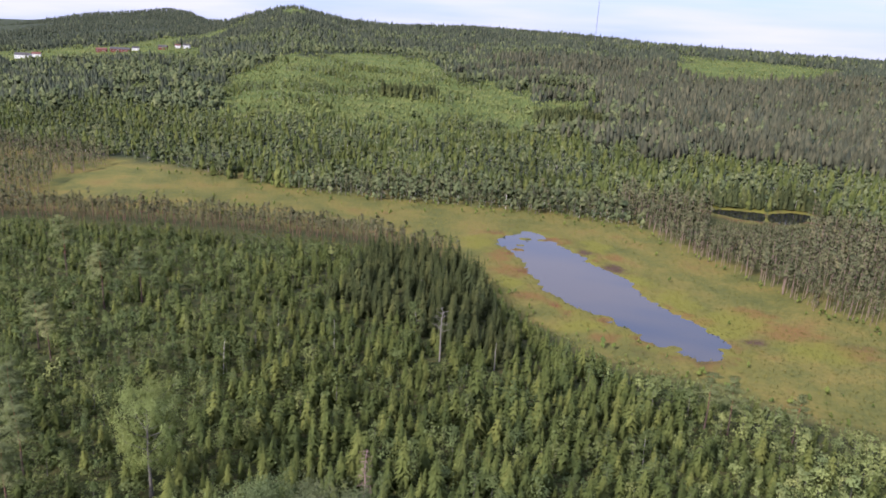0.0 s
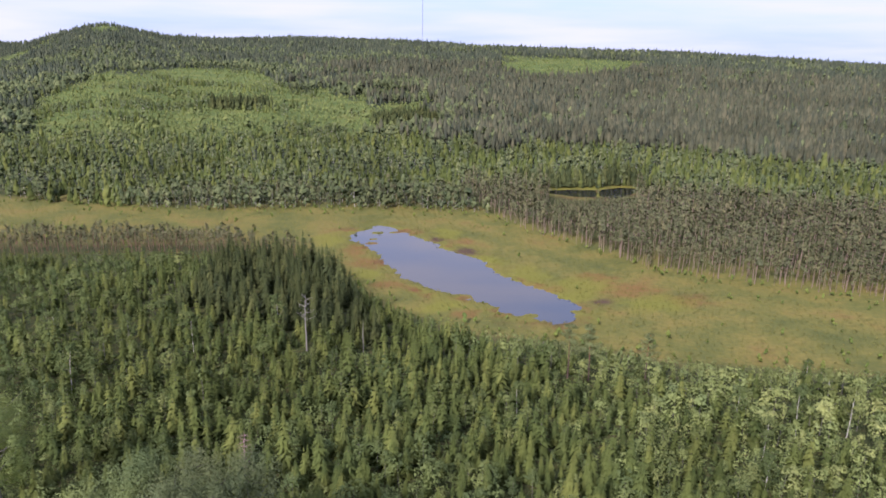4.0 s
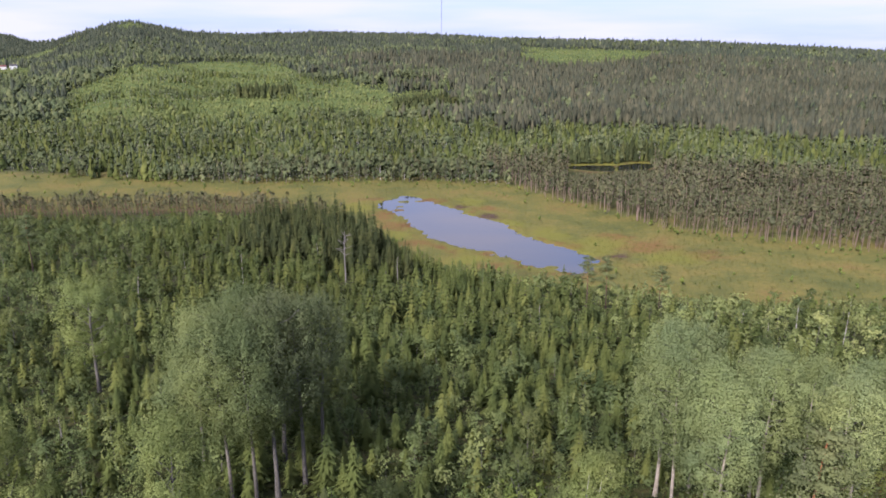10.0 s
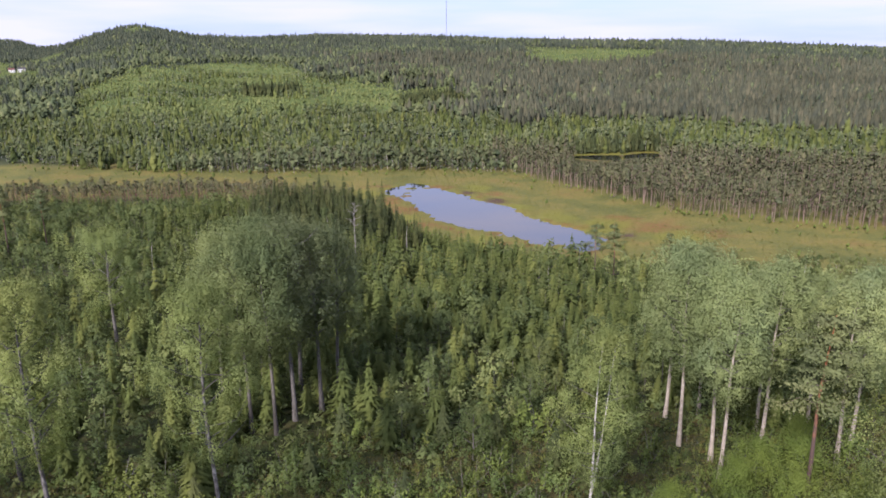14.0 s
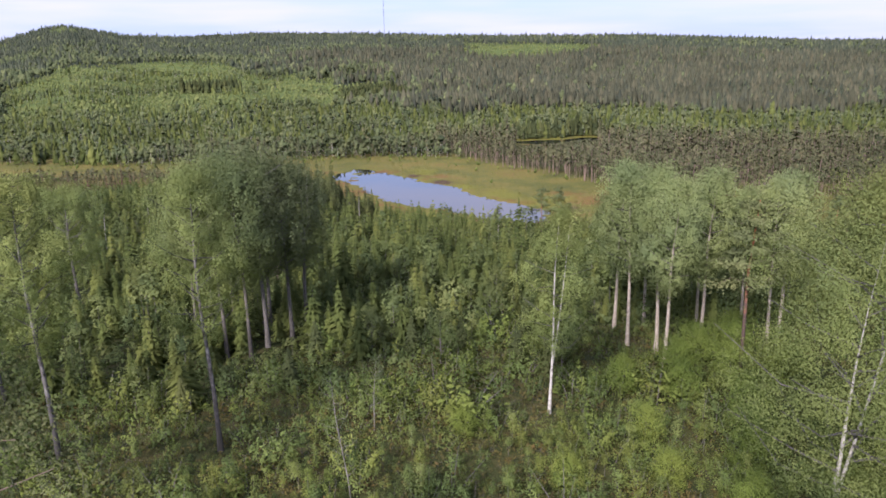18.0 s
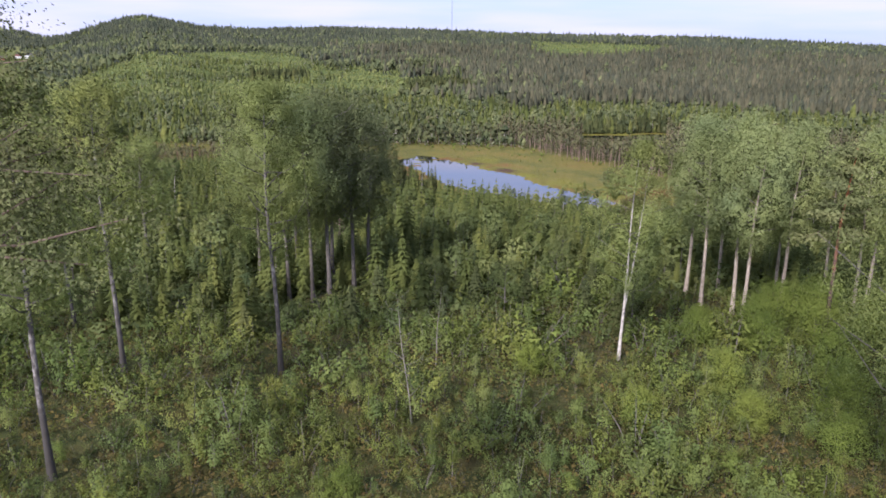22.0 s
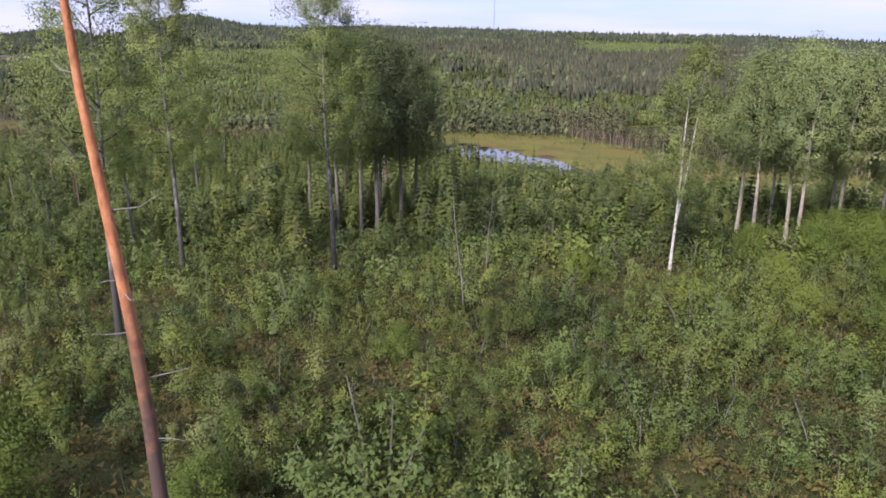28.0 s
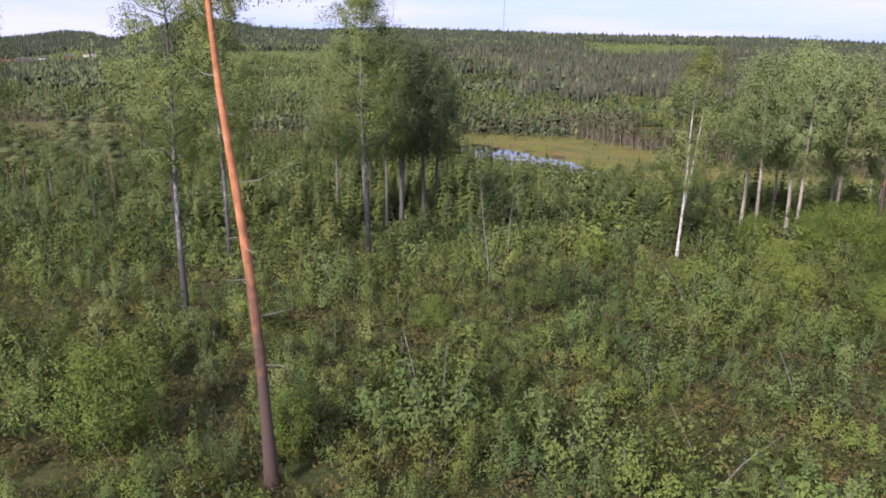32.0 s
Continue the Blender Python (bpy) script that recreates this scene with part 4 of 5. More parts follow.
def plume_np(h, r, count, size):
    """A feathery sapling: leaves in a ragged spindle round one stem, with a few side shoots."""
    P, C = [], []
    v, t = tube([(0, 0, -0.1 * h), (0.02 * h, -0.01 * h, h * 0.92)], [0.012 * h, 0.003 * h], 3)
    P.append((v, t, 1))
    for i in range(16):
        f = rng.uniform(0.08, 0.98)
        a, out = rng.uniform(0, 6.283), r * (1.05 - f) ** 0.65 * rng.uniform(0.35, 1.1)
        k = count // 16
        q_ = rng.uniform(0.1, 1.0, k)[:, None]
        C.append(np.array((0, 0, f * h * 0.82)) + q_ * np.array((np.cos(a) * out, np.sin(a) * out, h * 0.16)) + rng.normal(0, 1, (k, 3)) * (r * 0.17, r * 0.17, h * 0.035))
    p = np.concatenate(C)
    p[:, 2] = np.maximum(p[:, 2], 0.03 * h)
    v, t = leaves(p, size, 0.5, False, unit(outward(p) + (0, 0, 0.3)))
    return join([(v, t, 0)] + P)


def thicket_np(h, r, count, size, shoots=11):
    """A bush of leafy upright shoots, uneven on top, open between them."""
    a, f = rng.uniform(0, 6.283, shoots), np.sqrt(rng.uniform(0, 1, shoots))
    tips = np.stack([np.cos(a) * f * r, np.sin(a) * f * r, h * (1.0 - 0.38 * f ** 2) * rng.uniform(0.68, 1.05, shoots)], 1)
    k = rng.integers(0, shoots, count)
    q_ = rng.uniform(0.12, 1.0, count) ** 0.7
    e = rng.normal(0, 1, (count, 3))
    p = tips[k] * np.stack([q_ ** 0.8, q_ ** 0.8, q_], 1) + e * (r * 0.14, r * 0.14, h * 0.045) * (1.45 - q_)[:, None]
    p[:, 2] = np.maximum(p[:, 2], 0.03 * h)
    o = unit(0.4 * unit(e) + 0.6 * unit(p * (1, 1, 0)) + (0, 0, 0.55))
    v, t = leaves(p, size, 0.5, False, o, 0.35)
    P, puff = [(v, t, 0)], [np.repeat(o, 3, 0)]
    for i in range(3):
        v, t = tube([(0, 0, -0.1 * h), tips[i] * (0.45, 0.45, 0.5), tips[i] * 0.95], [0.011 * h, 0.008 * h, 0.003 * h], 3)
        P.append((v, t, 1))
        puff.append(np.zeros((len(v), 3)) + (0, 0, 0.3))
    return (*join(P), np.concatenate(puff))


slope = scatter(-170, 235, 18, 345, 2.7)
r_, az_ = heading(slope)
fy = foot(slope[:, 0])
inside = (slope[:, 1] < fy - 2 + 5 * wobble(slope[:, 0], slope[:, 1], 0.1)) & (az_ > -42) & (az_ < 62) & (slope[:, 1] > 26 + 8 * wobble(slope[:, 0], slope[:, 1], 0.1))
slope, r_, az_ = slope[inside], r_[inside], az_[inside]
X, Y = slope.T
pinebank_edge = foot(X) - 42
older = (X > -4 + 0.12 * (Y - 170)) & (X < 47) & (Y > 158 + 12 * wobble(X, Y, 0.06) - 0.5 * (X - 20)) & (Y < np.minimum(foot(X) - 2, 262)) & (Y < 285 - 0.9 * X)
heath = (X < 34) & (Y > foot(X) - 62) & (Y < foot(X) - 42)
pinebank = (X < 50) & (Y >= pinebank_edge) & (Y > 255 + 0.2 * X) & ~older
spr_near = [fir_np(1, 0.27, 10, 7, 2) for _ in range(6)]
spr_fine = [fir_np(1, 0.25, 15, 9, 3) for _ in range(6)]
spr_old = [fir_np(1, 0.21, 15, 7, 2, True, 0.45) for _ in range(5)]
bir_near = [round_np(1, 0.38, 160, 0.10, 14, 0.04, 0.35) for _ in range(4)] + [plume_np(1, 0.32, 160, 0.095) for _ in range(3)]
bir_fine = [plume_np(1, 0.34, 240, 0.076) for _ in range(4)] + [round_np(1, 0.38, 240, 0.085, 18, 0.05, 0.4) for _ in range(3)]
sh = rng.uniform(size=len(slope))
left = smooth(10, -45, X)
pat = wobble(X, Y, 0.045, 4.0)
size = 1.0 + 0.22 * wobble(X, Y, 0.06, 8.0)
right = smooth(55, 90, X)
isspr = (sh < (0.84 - 0.55 * left - 0.6 * smooth(62, 95, X) + 0.22 * pat) * (0.65 + 0.35 * smooth(75, 110, r_))) & ~older & ~pinebank & ~heath
isbir = ~isspr & ~older & ~pinebank & ~heath
# more of the glare-lightened birches towards the right
bright = isbir & (rng.uniform(size=len(slope)) < 0.85 * right)
isbir &= ~bright
thin = rng.uniform(size=len(slope)) < 0.84 + 0.14 * smooth(170, 130, r_)
def sized(mask, h0, h1, kinds):
    p = stand(slope[mask], h0, h1, kinds)
    p[:, 2] *= size[mask] * np.where(slope[mask, 0] > 42, np.interp(foot(slope[mask, 0]) - slope[mask, 1], [0, 22, 45], [0.22, 0.42, 1.0]), 1.0) * (1 - np.interp(slope[mask, 1], [60, 120], [0.34, 0.06]) * smooth(0, -30, slope[mask, 0]))
    return p
under = scatter(-75, 120, 22, 140, 2.2)
under = under[(heading(under)[0] < 160) & (heading(under)[1] > -42) & (heading(under)[1] < 62) & (under[:, 1] < foot(under[:, 0]) - 4)]
beyond = scatter(-75, 95, -90, -20, 2.4)
beyond = beyond[~((beyond[:, 0] > -8 - 0.55 * (beyond[:, 1] + 50)) & (beyond[:, 0] < 10 + 1.4 * (beyond[:, 1] + 46)))]
under = np.concatenate([under, beyond])
merge("undergrowth", [round_np(1, 0.9, 26, 0.42, 8, 0.0, knob=0.5, stem=False) for _ in range(5)], stand(under, 0.7, 1.8, 5), [M_LEAF, M_GREYBARK], "low green undergrowth between the young trees", "shrubs")
merge("young_spruces", spr_fine, sized(isspr & thin & (r_ < 110), 2.6, 7.8, 6), [M_SPRUCE, M_GREYBARK], "young green spruces among birch on the upper slope", "saplings")
merge("young_spruces", spr_near, sized(isspr & thin & (r_ >= 110), 2.6, 8.0, 6), [M_SPRUCE, M_GREYBARK], "dense young green spruce plantation on the near slope", "saplings")
merge("birch_saplings", bir_fine, sized(isbir & thin & (r_ < 120), 2.2, 6.6, 7), [M_LEAF, M_GREYBARK], "leafy young birches on the upper slope", "saplings")
merge("birch_saplings", bir_near, sized(isbir & thin & (r_ >= 120), 2.2, 7.0, 7), [M_LEAF, M_GREYBARK], "leafy young birches filling the near slope", "saplings")
merge("birch_saplings", bir_near, sized(bright & thin & (r_ >= 115), 2.2, 6.6, 7), [M_GLAREBIRCH, M_GREYBARK], "yellow-green young birches above the bog, lightened for glare", "saplings")
merge("birch_saplings", bir_fine, sized(bright & thin & (r_ < 115), 2.2, 6.2, 7), [M_GLAREBIRCH, M_GREYBARK], "yellow-green young birches on the upper slope, lightened for glare", "saplings")
merge("spruce_stand", spr_old, stand(slope[older & (sh < 0.55)], 6.5, 11.5, 5), [M_STAND, M_GREYBARK], "dark pointed spruces standing close above the bog", "forest")
merge("pine_stand", pin_mid, stand(slope[pinebank & (sh < 0.8)], 4, 10, 7), [M_BROWNPINE, M_REDSTEM], "low pines along the near edge of the bog", "forest")
merge("heath_scrub", bir_near, stand(slope[heath & (sh < 0.3)], 0.8, 2.6, 7), [M_RUSH, M_GREYBARK], "low brown heath with scattered dwarf scrub", "shrubs")
bs = scatter(-140, 230, 120, 440, 4.5)
d_ = lake_dist(bs[:, 0], bs[:, 1])
e_ = np.minimum(bs[:, 1] - foot(bs[:, 0]), far_edge(bs[:, 0]) - bs[:, 1])
bs = bs[(e_ > -3) & (d_ > 3) & (rng.uniform(size=len(bs)) < np.exp(-np.maximum(e_, 0) / 11) * 0.85 + 0.006)]
merge("bog_shrubs", dec_tiny, stand(bs, 0.7, 2.8, 6), [M_SHRUB, M_GREYBARK], "low birch scrub scattered over the edges of the bog", "shrubs")

wp = scatter(-360, -150, 230, 540, 4.0)
wp = wp[(wp[:, 1] < far_edge(wp[:, 0]) + 3) & (wp[:, 0] < -168 + 14 * wobble(wp[:, 0], wp[:, 1], 0.05)) & (heading(wp)[1] > -40)]
merge("pine_stand", pin_mid, stand(wp, 6, 12, 7), [M_BOGPINE, M_PINESTEM], "pines closing the far arm of the bog", "forest")

# foreground scrub
fgp = scatter(-70, 95, -46, 36, 1.5)
fgp = fgp[(fgp[:, 0] > -9 - 0.55 * (fgp[:, 1] + 50)) & (fgp[:, 0] < 10 + 1.4 * (fgp[:, 1] + 46))]
fgp = fgp[fgp[:, 1] < 30 + 8 * wobble(fgp[:, 0], fgp[:, 1], 0.1)]
gap = wobble(fgp[:, 0], fgp[:, 1], 0.16, 6.0) + 0.5 * wobble(fgp[:, 0], fgp[:, 1], 0.5, 2.0)
plants = fgp[(gap > -0.95) & (np.hypot(fgp[:, 0] + 11.9, fgp[:, 1] + 23.2) > 3.2) & (np.hypot((fgp[:, 0] + 7.0) / 4.2, (fgp[:, 1] + 19.0) / 3.2) + 0.35 * wobble(fgp[:, 0], fgp[:, 1], 0.8, 4.0) > 1)]
grain = np.digitize(plants[:, 1], [-14, 2])
fg_kinds = [[thicket_np(1, w, k, z) for w in (0.45, 0.55, 0.65, 0.75, 0.6)] + [plume_np(1, 0.34, int(k * 0.6), z), plume_np(1, 0.4, int(k * 0.7), z)] for k, z in ((980, 0.048), (660, 0.050), (210, 0.086))]


def scrub_sizes(p):
    """Bushes in drifts: tall and close together here, knee-high there."""
    k = stand(p, 1.15, 2.8, 7)
    k[:, 2] *= np.clip(1.1 + 0.75 * wobble(p[:, 0], p[:, 1], 0.19, 9.0) + 0.35 * wobble(p[:, 0], p[:, 1], 0.6, 3.0), 0.6, 2.1)
    return k


sort_ = wobble(plants[:, 0], plants[:, 1], 0.23, 5.0) + 0.5 * rng.normal(size=len(plants)) - 0.5 * smooth(-2, -14, plants[:, 0]) * smooth(0, -14, plants[:, 1])
for k_, text in enumerate(("on the felled ground", "further down the felled ground", "covering the near slope")):
    for m_, lo, hi, what in ((M_OLIVE, -9, -0.45, "olive willow and heath scrub"), (M_BLUEBIRCH, -0.45, 0.4, "dense dark green birch scrub"), (M_SHRUB, 0.4, 9, "fresh green birch scrub")):
        merge("scrub", fg_kinds[k_], scrub_sizes(plants[(grain == k_) & (sort_ >= lo) & (sort_ < hi)]), [m_, M_GREYBARK], what + " " + text, "shrubs")
lowp = np.repeat(fgp, 3, 0) + rng.uniform(-1.0, 1.0, (3 * len(fgp), 2))
nigh = lowp[:, 1] < -6
merge("heath", [mound_np(1, 0.95, 44, 0.18) for _ in range(6)], stand(lowp[nigh], 0.6, 1.35, 6), [M_RUSH, M_GREYBARK], "olive and brown heather, grass and bilberry between the bushes", "heath")
merge("heath", [mound_np(1, 1.0, 16, 0.30) for _ in range(6)], stand(lowp[~nigh], 0.5, 1.1, 6), [M_RUSH, M_GREYBARK], "olive heather and grass under the birch scrub", "heath")
tus = scatter(-120, 215, 130, 420, 2.0)
tus = tus[(tus[:, 1] > foot(tus[:, 0]) - 8) & (tus[:, 1] < far_edge(tus[:, 0]) + 6) & (lake_dist(tus[:, 0], tus[:, 1]) > 0.3)]
merge("sedge", [upturned(bush_np(1, 1.1, 7, 0.9, 4, 0.1, stem=False)) for _ in range(6)], stand(tus, 0.25, 0.6, 6), [M_SEDGE, M_GREYBARK], "tussocks of olive and straw-coloured sedge on the bog", "sedge")

# ---- single trees ----
def part(name, v, t, mats, parent, label="", mat_of=None, rounded=False, puff=None):
    """One mesh as a part of a thing."""
    ob = new(name, mesh_np(name, v, t, mats, mat_of, v[:, 2] if name == "trunk" else None, rounded, puff))
    ob.parent = parent
    if label:
        ob["label"] = label
    return ob


def at_ground(x, y, turn=0.0, grow=1.0):
    return Matrix.LocRotScale((x, y, float(ground(x, y)) - 0.1), Euler((0, 0, turn)), (grow, grow, grow))


def stem_line(h, lean, bend, k=9):
    """A slightly wavering stem of height h whose top leans off by lean (x, y)."""
    f = np.linspace(0, 1, k)
    wob = np.stack([np.sin(f * 7 + bend), np.cos(f * 5.3 + 2 * bend)], 1) * 0.012 * h * f[:, None]
    return np.column_stack([lean[0] * f ** 1.2, lean[1] * f ** 1.2, f * h]) + np.column_stack([wob, 0 * f])


def broadleaf(name, h, r_stem, start, spread, limbs, count, leaf, m_leaf, m_bark, shape=0.6, fork=None, lean=(0, 0), bend=1.0, rise=0.9, round_top=1.0, knob=0.5, fill=2.2, plume=1.2, label="", category="tree"):
    """A tree with a tapered trunk, limbs and a crown of leaf clumps round the limbs.
    start: where the crown begins; spread: its radius; shape: height of its widest part; fork: a second stem (height, x, y)."""
    root = new(name)
    m_limb = M_GREYBARK if m_bark in (M_BIRCHBARK, M_PALEBARK) else m_bark
    axis_ = stem_line(h * 0.94, lean, bend)
    f = np.linspace(0, 1, len(axis_))
    V, T = tube(axis_, r_stem * (0.4 * np.exp(-f * 25) + (1 - f) ** (0.75 if fill < 5 else 2.0) + 0.06), 8)
    part("trunk", np.vstack([V, V[:0]]), T, [m_bark], root, "", None, True)
    C, W = [], []
    stems = [(axis_, 1.0)]
    if fork:
        b0 = axis_[int(fork[0] * 8)]
        ft = np.linspace(0, 1, 6)[:, None]
        second = b0 + ft * np.array((fork[1], fork[2], h * 0.9 - b0[2])) + np.sin(ft * 4) * (0.15, 0.1, 0)
        v, t = tube(second, r_stem * (0.75 if fill < 5 else 0.45) * (1 - ft[:, 0] * 0.85), 7)
        part("second_stem", v, t, [m_bark], root, "", None, True)
        stems.append((second, 0.9))
    for i in range(limbs):
        line, _ = stems[i % len(stems)]
        g = start + (0.97 - start) * ((i + rng.uniform(0, 0.8)) / limbs)
        z = g * h
        base = np.array([np.interp(z, line[:, 2], line[:, k]) for k in range(3)])
        a = i * 2.4 + rng.uniform(-0.5, 0.5)
        u = (g - start) / (1 - start)
        wide = spread * (1 - abs((u - shape) / (1 - shape if u > shape else shape + 0.35)) ** 1.8) ** 0.5 if abs(u - shape) < (1 - shape if u > shape else shape + 0.35) else spread * 0.2
        wide = max(wide, spread * 0.22) * rng.uniform(0.75, 1.1)
        up = rise * wide * rng.uniform(0.6, 1.2) * (1 - 0.3 * u)
        tip = base + np.array((np.cos(a) * wide, np.sin(a) * wide, min(up, h * 1.0 - base[2])))
        mid = base + (tip - base) * (0.5, 0.5, 0.38) + rng.normal(0, 0.08, 3) * wide
        v, t = tube([base, mid, tip], np.array((0.34, 0.2, 0.05)) * r_stem * (1.15 - 0.7 * u), 5)
        part("limb", v, t, [m_limb], root, "", None, True)
        n_ = max(4, int(13 * wide / spread))
        for q_ in np.linspace(0.5, 1.02, 3 if n_ > 6 else 2):
            c = base + (tip - base) * q_ + rng.normal(0, 1, 3) * (0.24, 0.24, 0.26) * wide
            C.append(c)
            W.append(0.18 + 0.08 * wide / spread)
    for _ in range(int(limbs * fill)):
        u = rng.uniform(0.02, 1.0)
        wide = spread * (np.sin(np.pi * (0.03 + 0.97 * u) ** (0.8 + 0.5 * shape)) + 0.05) ** 0.8 * np.sqrt(rng.uniform(0.4 if fill < 5 else 0.02, 1.0)) * 0.92
        a, z = rng.uniform(0, 6.283), h * (start + (0.99 - start) * u)
        c = np.array([np.interp(z, axis_[:, 2], axis_[:, 0]), np.interp(z, axis_[:, 2], axis_[:, 1]), z])
        C.append(c + (np.cos(a) * wide, np.sin(a) * wide, -0.12 * wide))
        W.append(0.17 + 0.12 * rng.uniform())
    for _ in range(int(limbs * 0.4)):
        C.append(axis_[-1] * (1, 1, rng.uniform(0.9, 1.03)) + rng.normal(0, 1, 3) * (0.2, 0.2, 0.04 * h / spread) * spread * round_top)
        W.append(0.26)
    C, W = np.array(C), np.array(W)
    C[:, 2] = np.minimum(C[:, 2], h * (0.955 - 0.02 * rng.uniform(size=len(C))))
    k = rng.choice(len(C), count, p=W / W.sum())
    mid_ = np.array((lean[0] * 0.6, lean[1] * 0.6, h * (start + 0.42 * (1 - start))))
    d = np.clip(rng.normal(0, 1, (count, 3)), -1.6, 1.6) + 0.25 * unit((C[k] - mid_) / (spread, spread, h * (1 - start) * 0.5))
    p = C[k] + d * (spread * knob * rng.uniform(0.12, 0.30, len(C))[k])[:, None] * (1.3 - 0.25 * plume, 1.3 - 0.25 * plume, plume)
    d = unit(d)
    o = (p - mid_) / (spread, spread, h * (1 - start) * 0.5)
    o = unit(0.6 * unit(o) + 0.6 * d + (0, 0, 0.25))
    v, t = leaves(p, leaf, 0.45, False, o, 0.7)
    part("crown", v, t, [m_leaf], root, puff=np.repeat(o, 3, 0))
    return tagged(root, label, category)


def pine_tree(name, h, r_stem, start, spread, whorls, tufts, m_bark, lean=(0, 0), bend=0.4, stubs=0, label="", side=None, needle=0.0):
    """A Scots pine: a bare stem, crooked boughs, flat pads of needle tufts and dead stubs below."""
    root = new(name)
    axis_ = stem_line(h * 0.97, lean, bend)
    f = np.linspace(0, 1, len(axis_))
    v, t = tube(axis_, r_stem * (0.35 * np.exp(-f * 25) + 1.0 - 0.82 * f), 10)
    part("trunk", v, t, [m_bark], root, "", None, True)
    C = []
    for i in range(whorls):
        g = start + (0.98 - start) * i / whorls
        base = np.array([np.interp(g * h, axis_[:, 2], axis_[:, k]) for k in range(3)])
        a = i * 2.4 + rng.uniform(-0.6, 0.6) if side is None or i > whorls * 0.45 else side + rng.uniform(-0.9, 0.9)
        R = spread * (1 - 0.72 * ((g - start) / (1 - start)) ** 1.3) * rng.uniform(0.6, 1.1)
        mid = base + np.array((np.cos(a) * R * 0.5, np.sin(a) * R * 0.5, R * rng.uniform(-0.02, 0.2)))
        tip = base + np.array((np.cos(a + 0.25) * R, np.sin(a + 0.25) * R, R * rng.uniform(0.0, 0.35)))
        v, t = tube([base, mid, tip], np.array((0.18, 0.12, 0.04)) * r_stem * (1.2 - 0.6 * (g - start) / (1 - start)), 5)
        part("bough", v, t, [M_PINESTEM], root, "", None, True)
        for q_ in np.linspace(0.4, 1.05, 6):
            c = base + (mid - base) * min(1, 2 * q_) + (tip - mid) * max(0, 2 * q_ - 1)
            for _ in range(3):
                C.append(c + rng.normal(0, 1, 3) * (0.17, 0.17, 0.06) * R)
    for i in range(stubs):
        g = start * rng.uniform(0.28, 0.95)
        base = np.array([np.interp(g * h, axis_[:, 2], axis_[:, k]) for k in range(3)])
        a, L = rng.uniform(-1.2, 1.2) + (3.14 if i % 3 == 0 else 0), rng.uniform(0.2, 1.5)
        v, t = tube([base, base + np.array((np.cos(a) * L * 0.6, np.sin(a) * L * 0.6, 0.05 * L)), base + np.array((np.cos(a) * L, np.sin(a) * L, L * rng.uniform(0.0, 0.3)))], [0.022, 0.014, 0.005], 4)
        part("dead_branch", v, t, [M_DEADWOOD], root, "bare grey broken branch")
    C = np.array(C)
    k = rng.integers(0, len(C), tufts)
    d_ = rng.normal(0, 1, (tufts, 3))
    p = C[k] + d_ * (0.13, 0.13, 0.055) * spread
    d_ /= np.linalg.norm(d_, axis=1, keepdims=True)
    o = unit(0.7 * d_ + 0.4 * outward(p, 0.7) + (0, 0, 0.6))
    v, t = leaves(p, needle or 0.09 * spread + 0.14, 0.6, False, o)
    part("crown", v, t, [M_PINE], root, puff=np.repeat(o / np.linalg.norm(o, axis=1, keepdims=True), 3, 0))
    return tagged(root, label, "tree")


def dead_tree(name, h, r_stem, branches, m_bark, label, lean=(0, 0), reach=0.2, upward=0.6, twigs=3, start=0.3):
    """A bare dead tree: stem, branches and twigs."""
    root = new(name)
    axis_ = stem_line(h, lean, 0.8)
    f = np.linspace(0, 1, len(axis_))
    v, t = tube(axis_, r_stem * (1.02 - 0.85 * f), 7)
    part("trunk", v, t, [m_bark], root, "", None, True)
    for i in range(branches):
        g = start + (0.98 - start) * i / max(1, branches)
        base = np.array([np.interp(g * h, axis_[:, 2], axis_[:, k]) for k in range(3)])
        a, L = i * 2.4 + rng.uniform(-0.5, 0.5), h * reach * rng.uniform(0.5, 1.1) * (1.2 - 0.75 * g)
        tip = base + np.array((np.cos(a) * L, np.sin(a) * L, L * upward * rng.uniform(0.6, 1.3)))
        mid = (base + tip) / 2 + rng.normal(0, 0.06, 3) * L
        P = [(*tube([base, mid, tip], np.array((0.3, 0.18, 0.05)) * r_stem, 4), 0)]
        for _ in range(twigs):
            q_ = rng.uniform(0.35, 0.95)
            b0 = base + (tip - base) * q_
            P.append((*tube([b0, b0 + rng.normal(0, 1, 3) * L * 0.22 + (0, 0, 0.1 * L)], np.array((0.1, 0.03)) * r_stem, 3), 0))
        v, t, k = join(P)
        part("branch", v, t, [m_bark], root)
    return tagged(root, label, "dead tree")


def place(ob, x, y, turn=0.0, grow=1.0):
    ob.matrix_basis = at_ground(x, y, turn, grow)
    return ob


def row(kinds, spots, group):
    """The first spots take the trees themselves, the others copies; spots: x, y, height over the model's height."""
    for i, (x, y, grow) in enumerate(spots):
        src = kinds[i % len(kinds)]
        ob = src if i < len(kinds) else copy_thing(src, Matrix())
        place(ob, x, y, i * 2.1, 1.0)
        ob.scale = (grow, grow, grow)
        ob["group"] = group


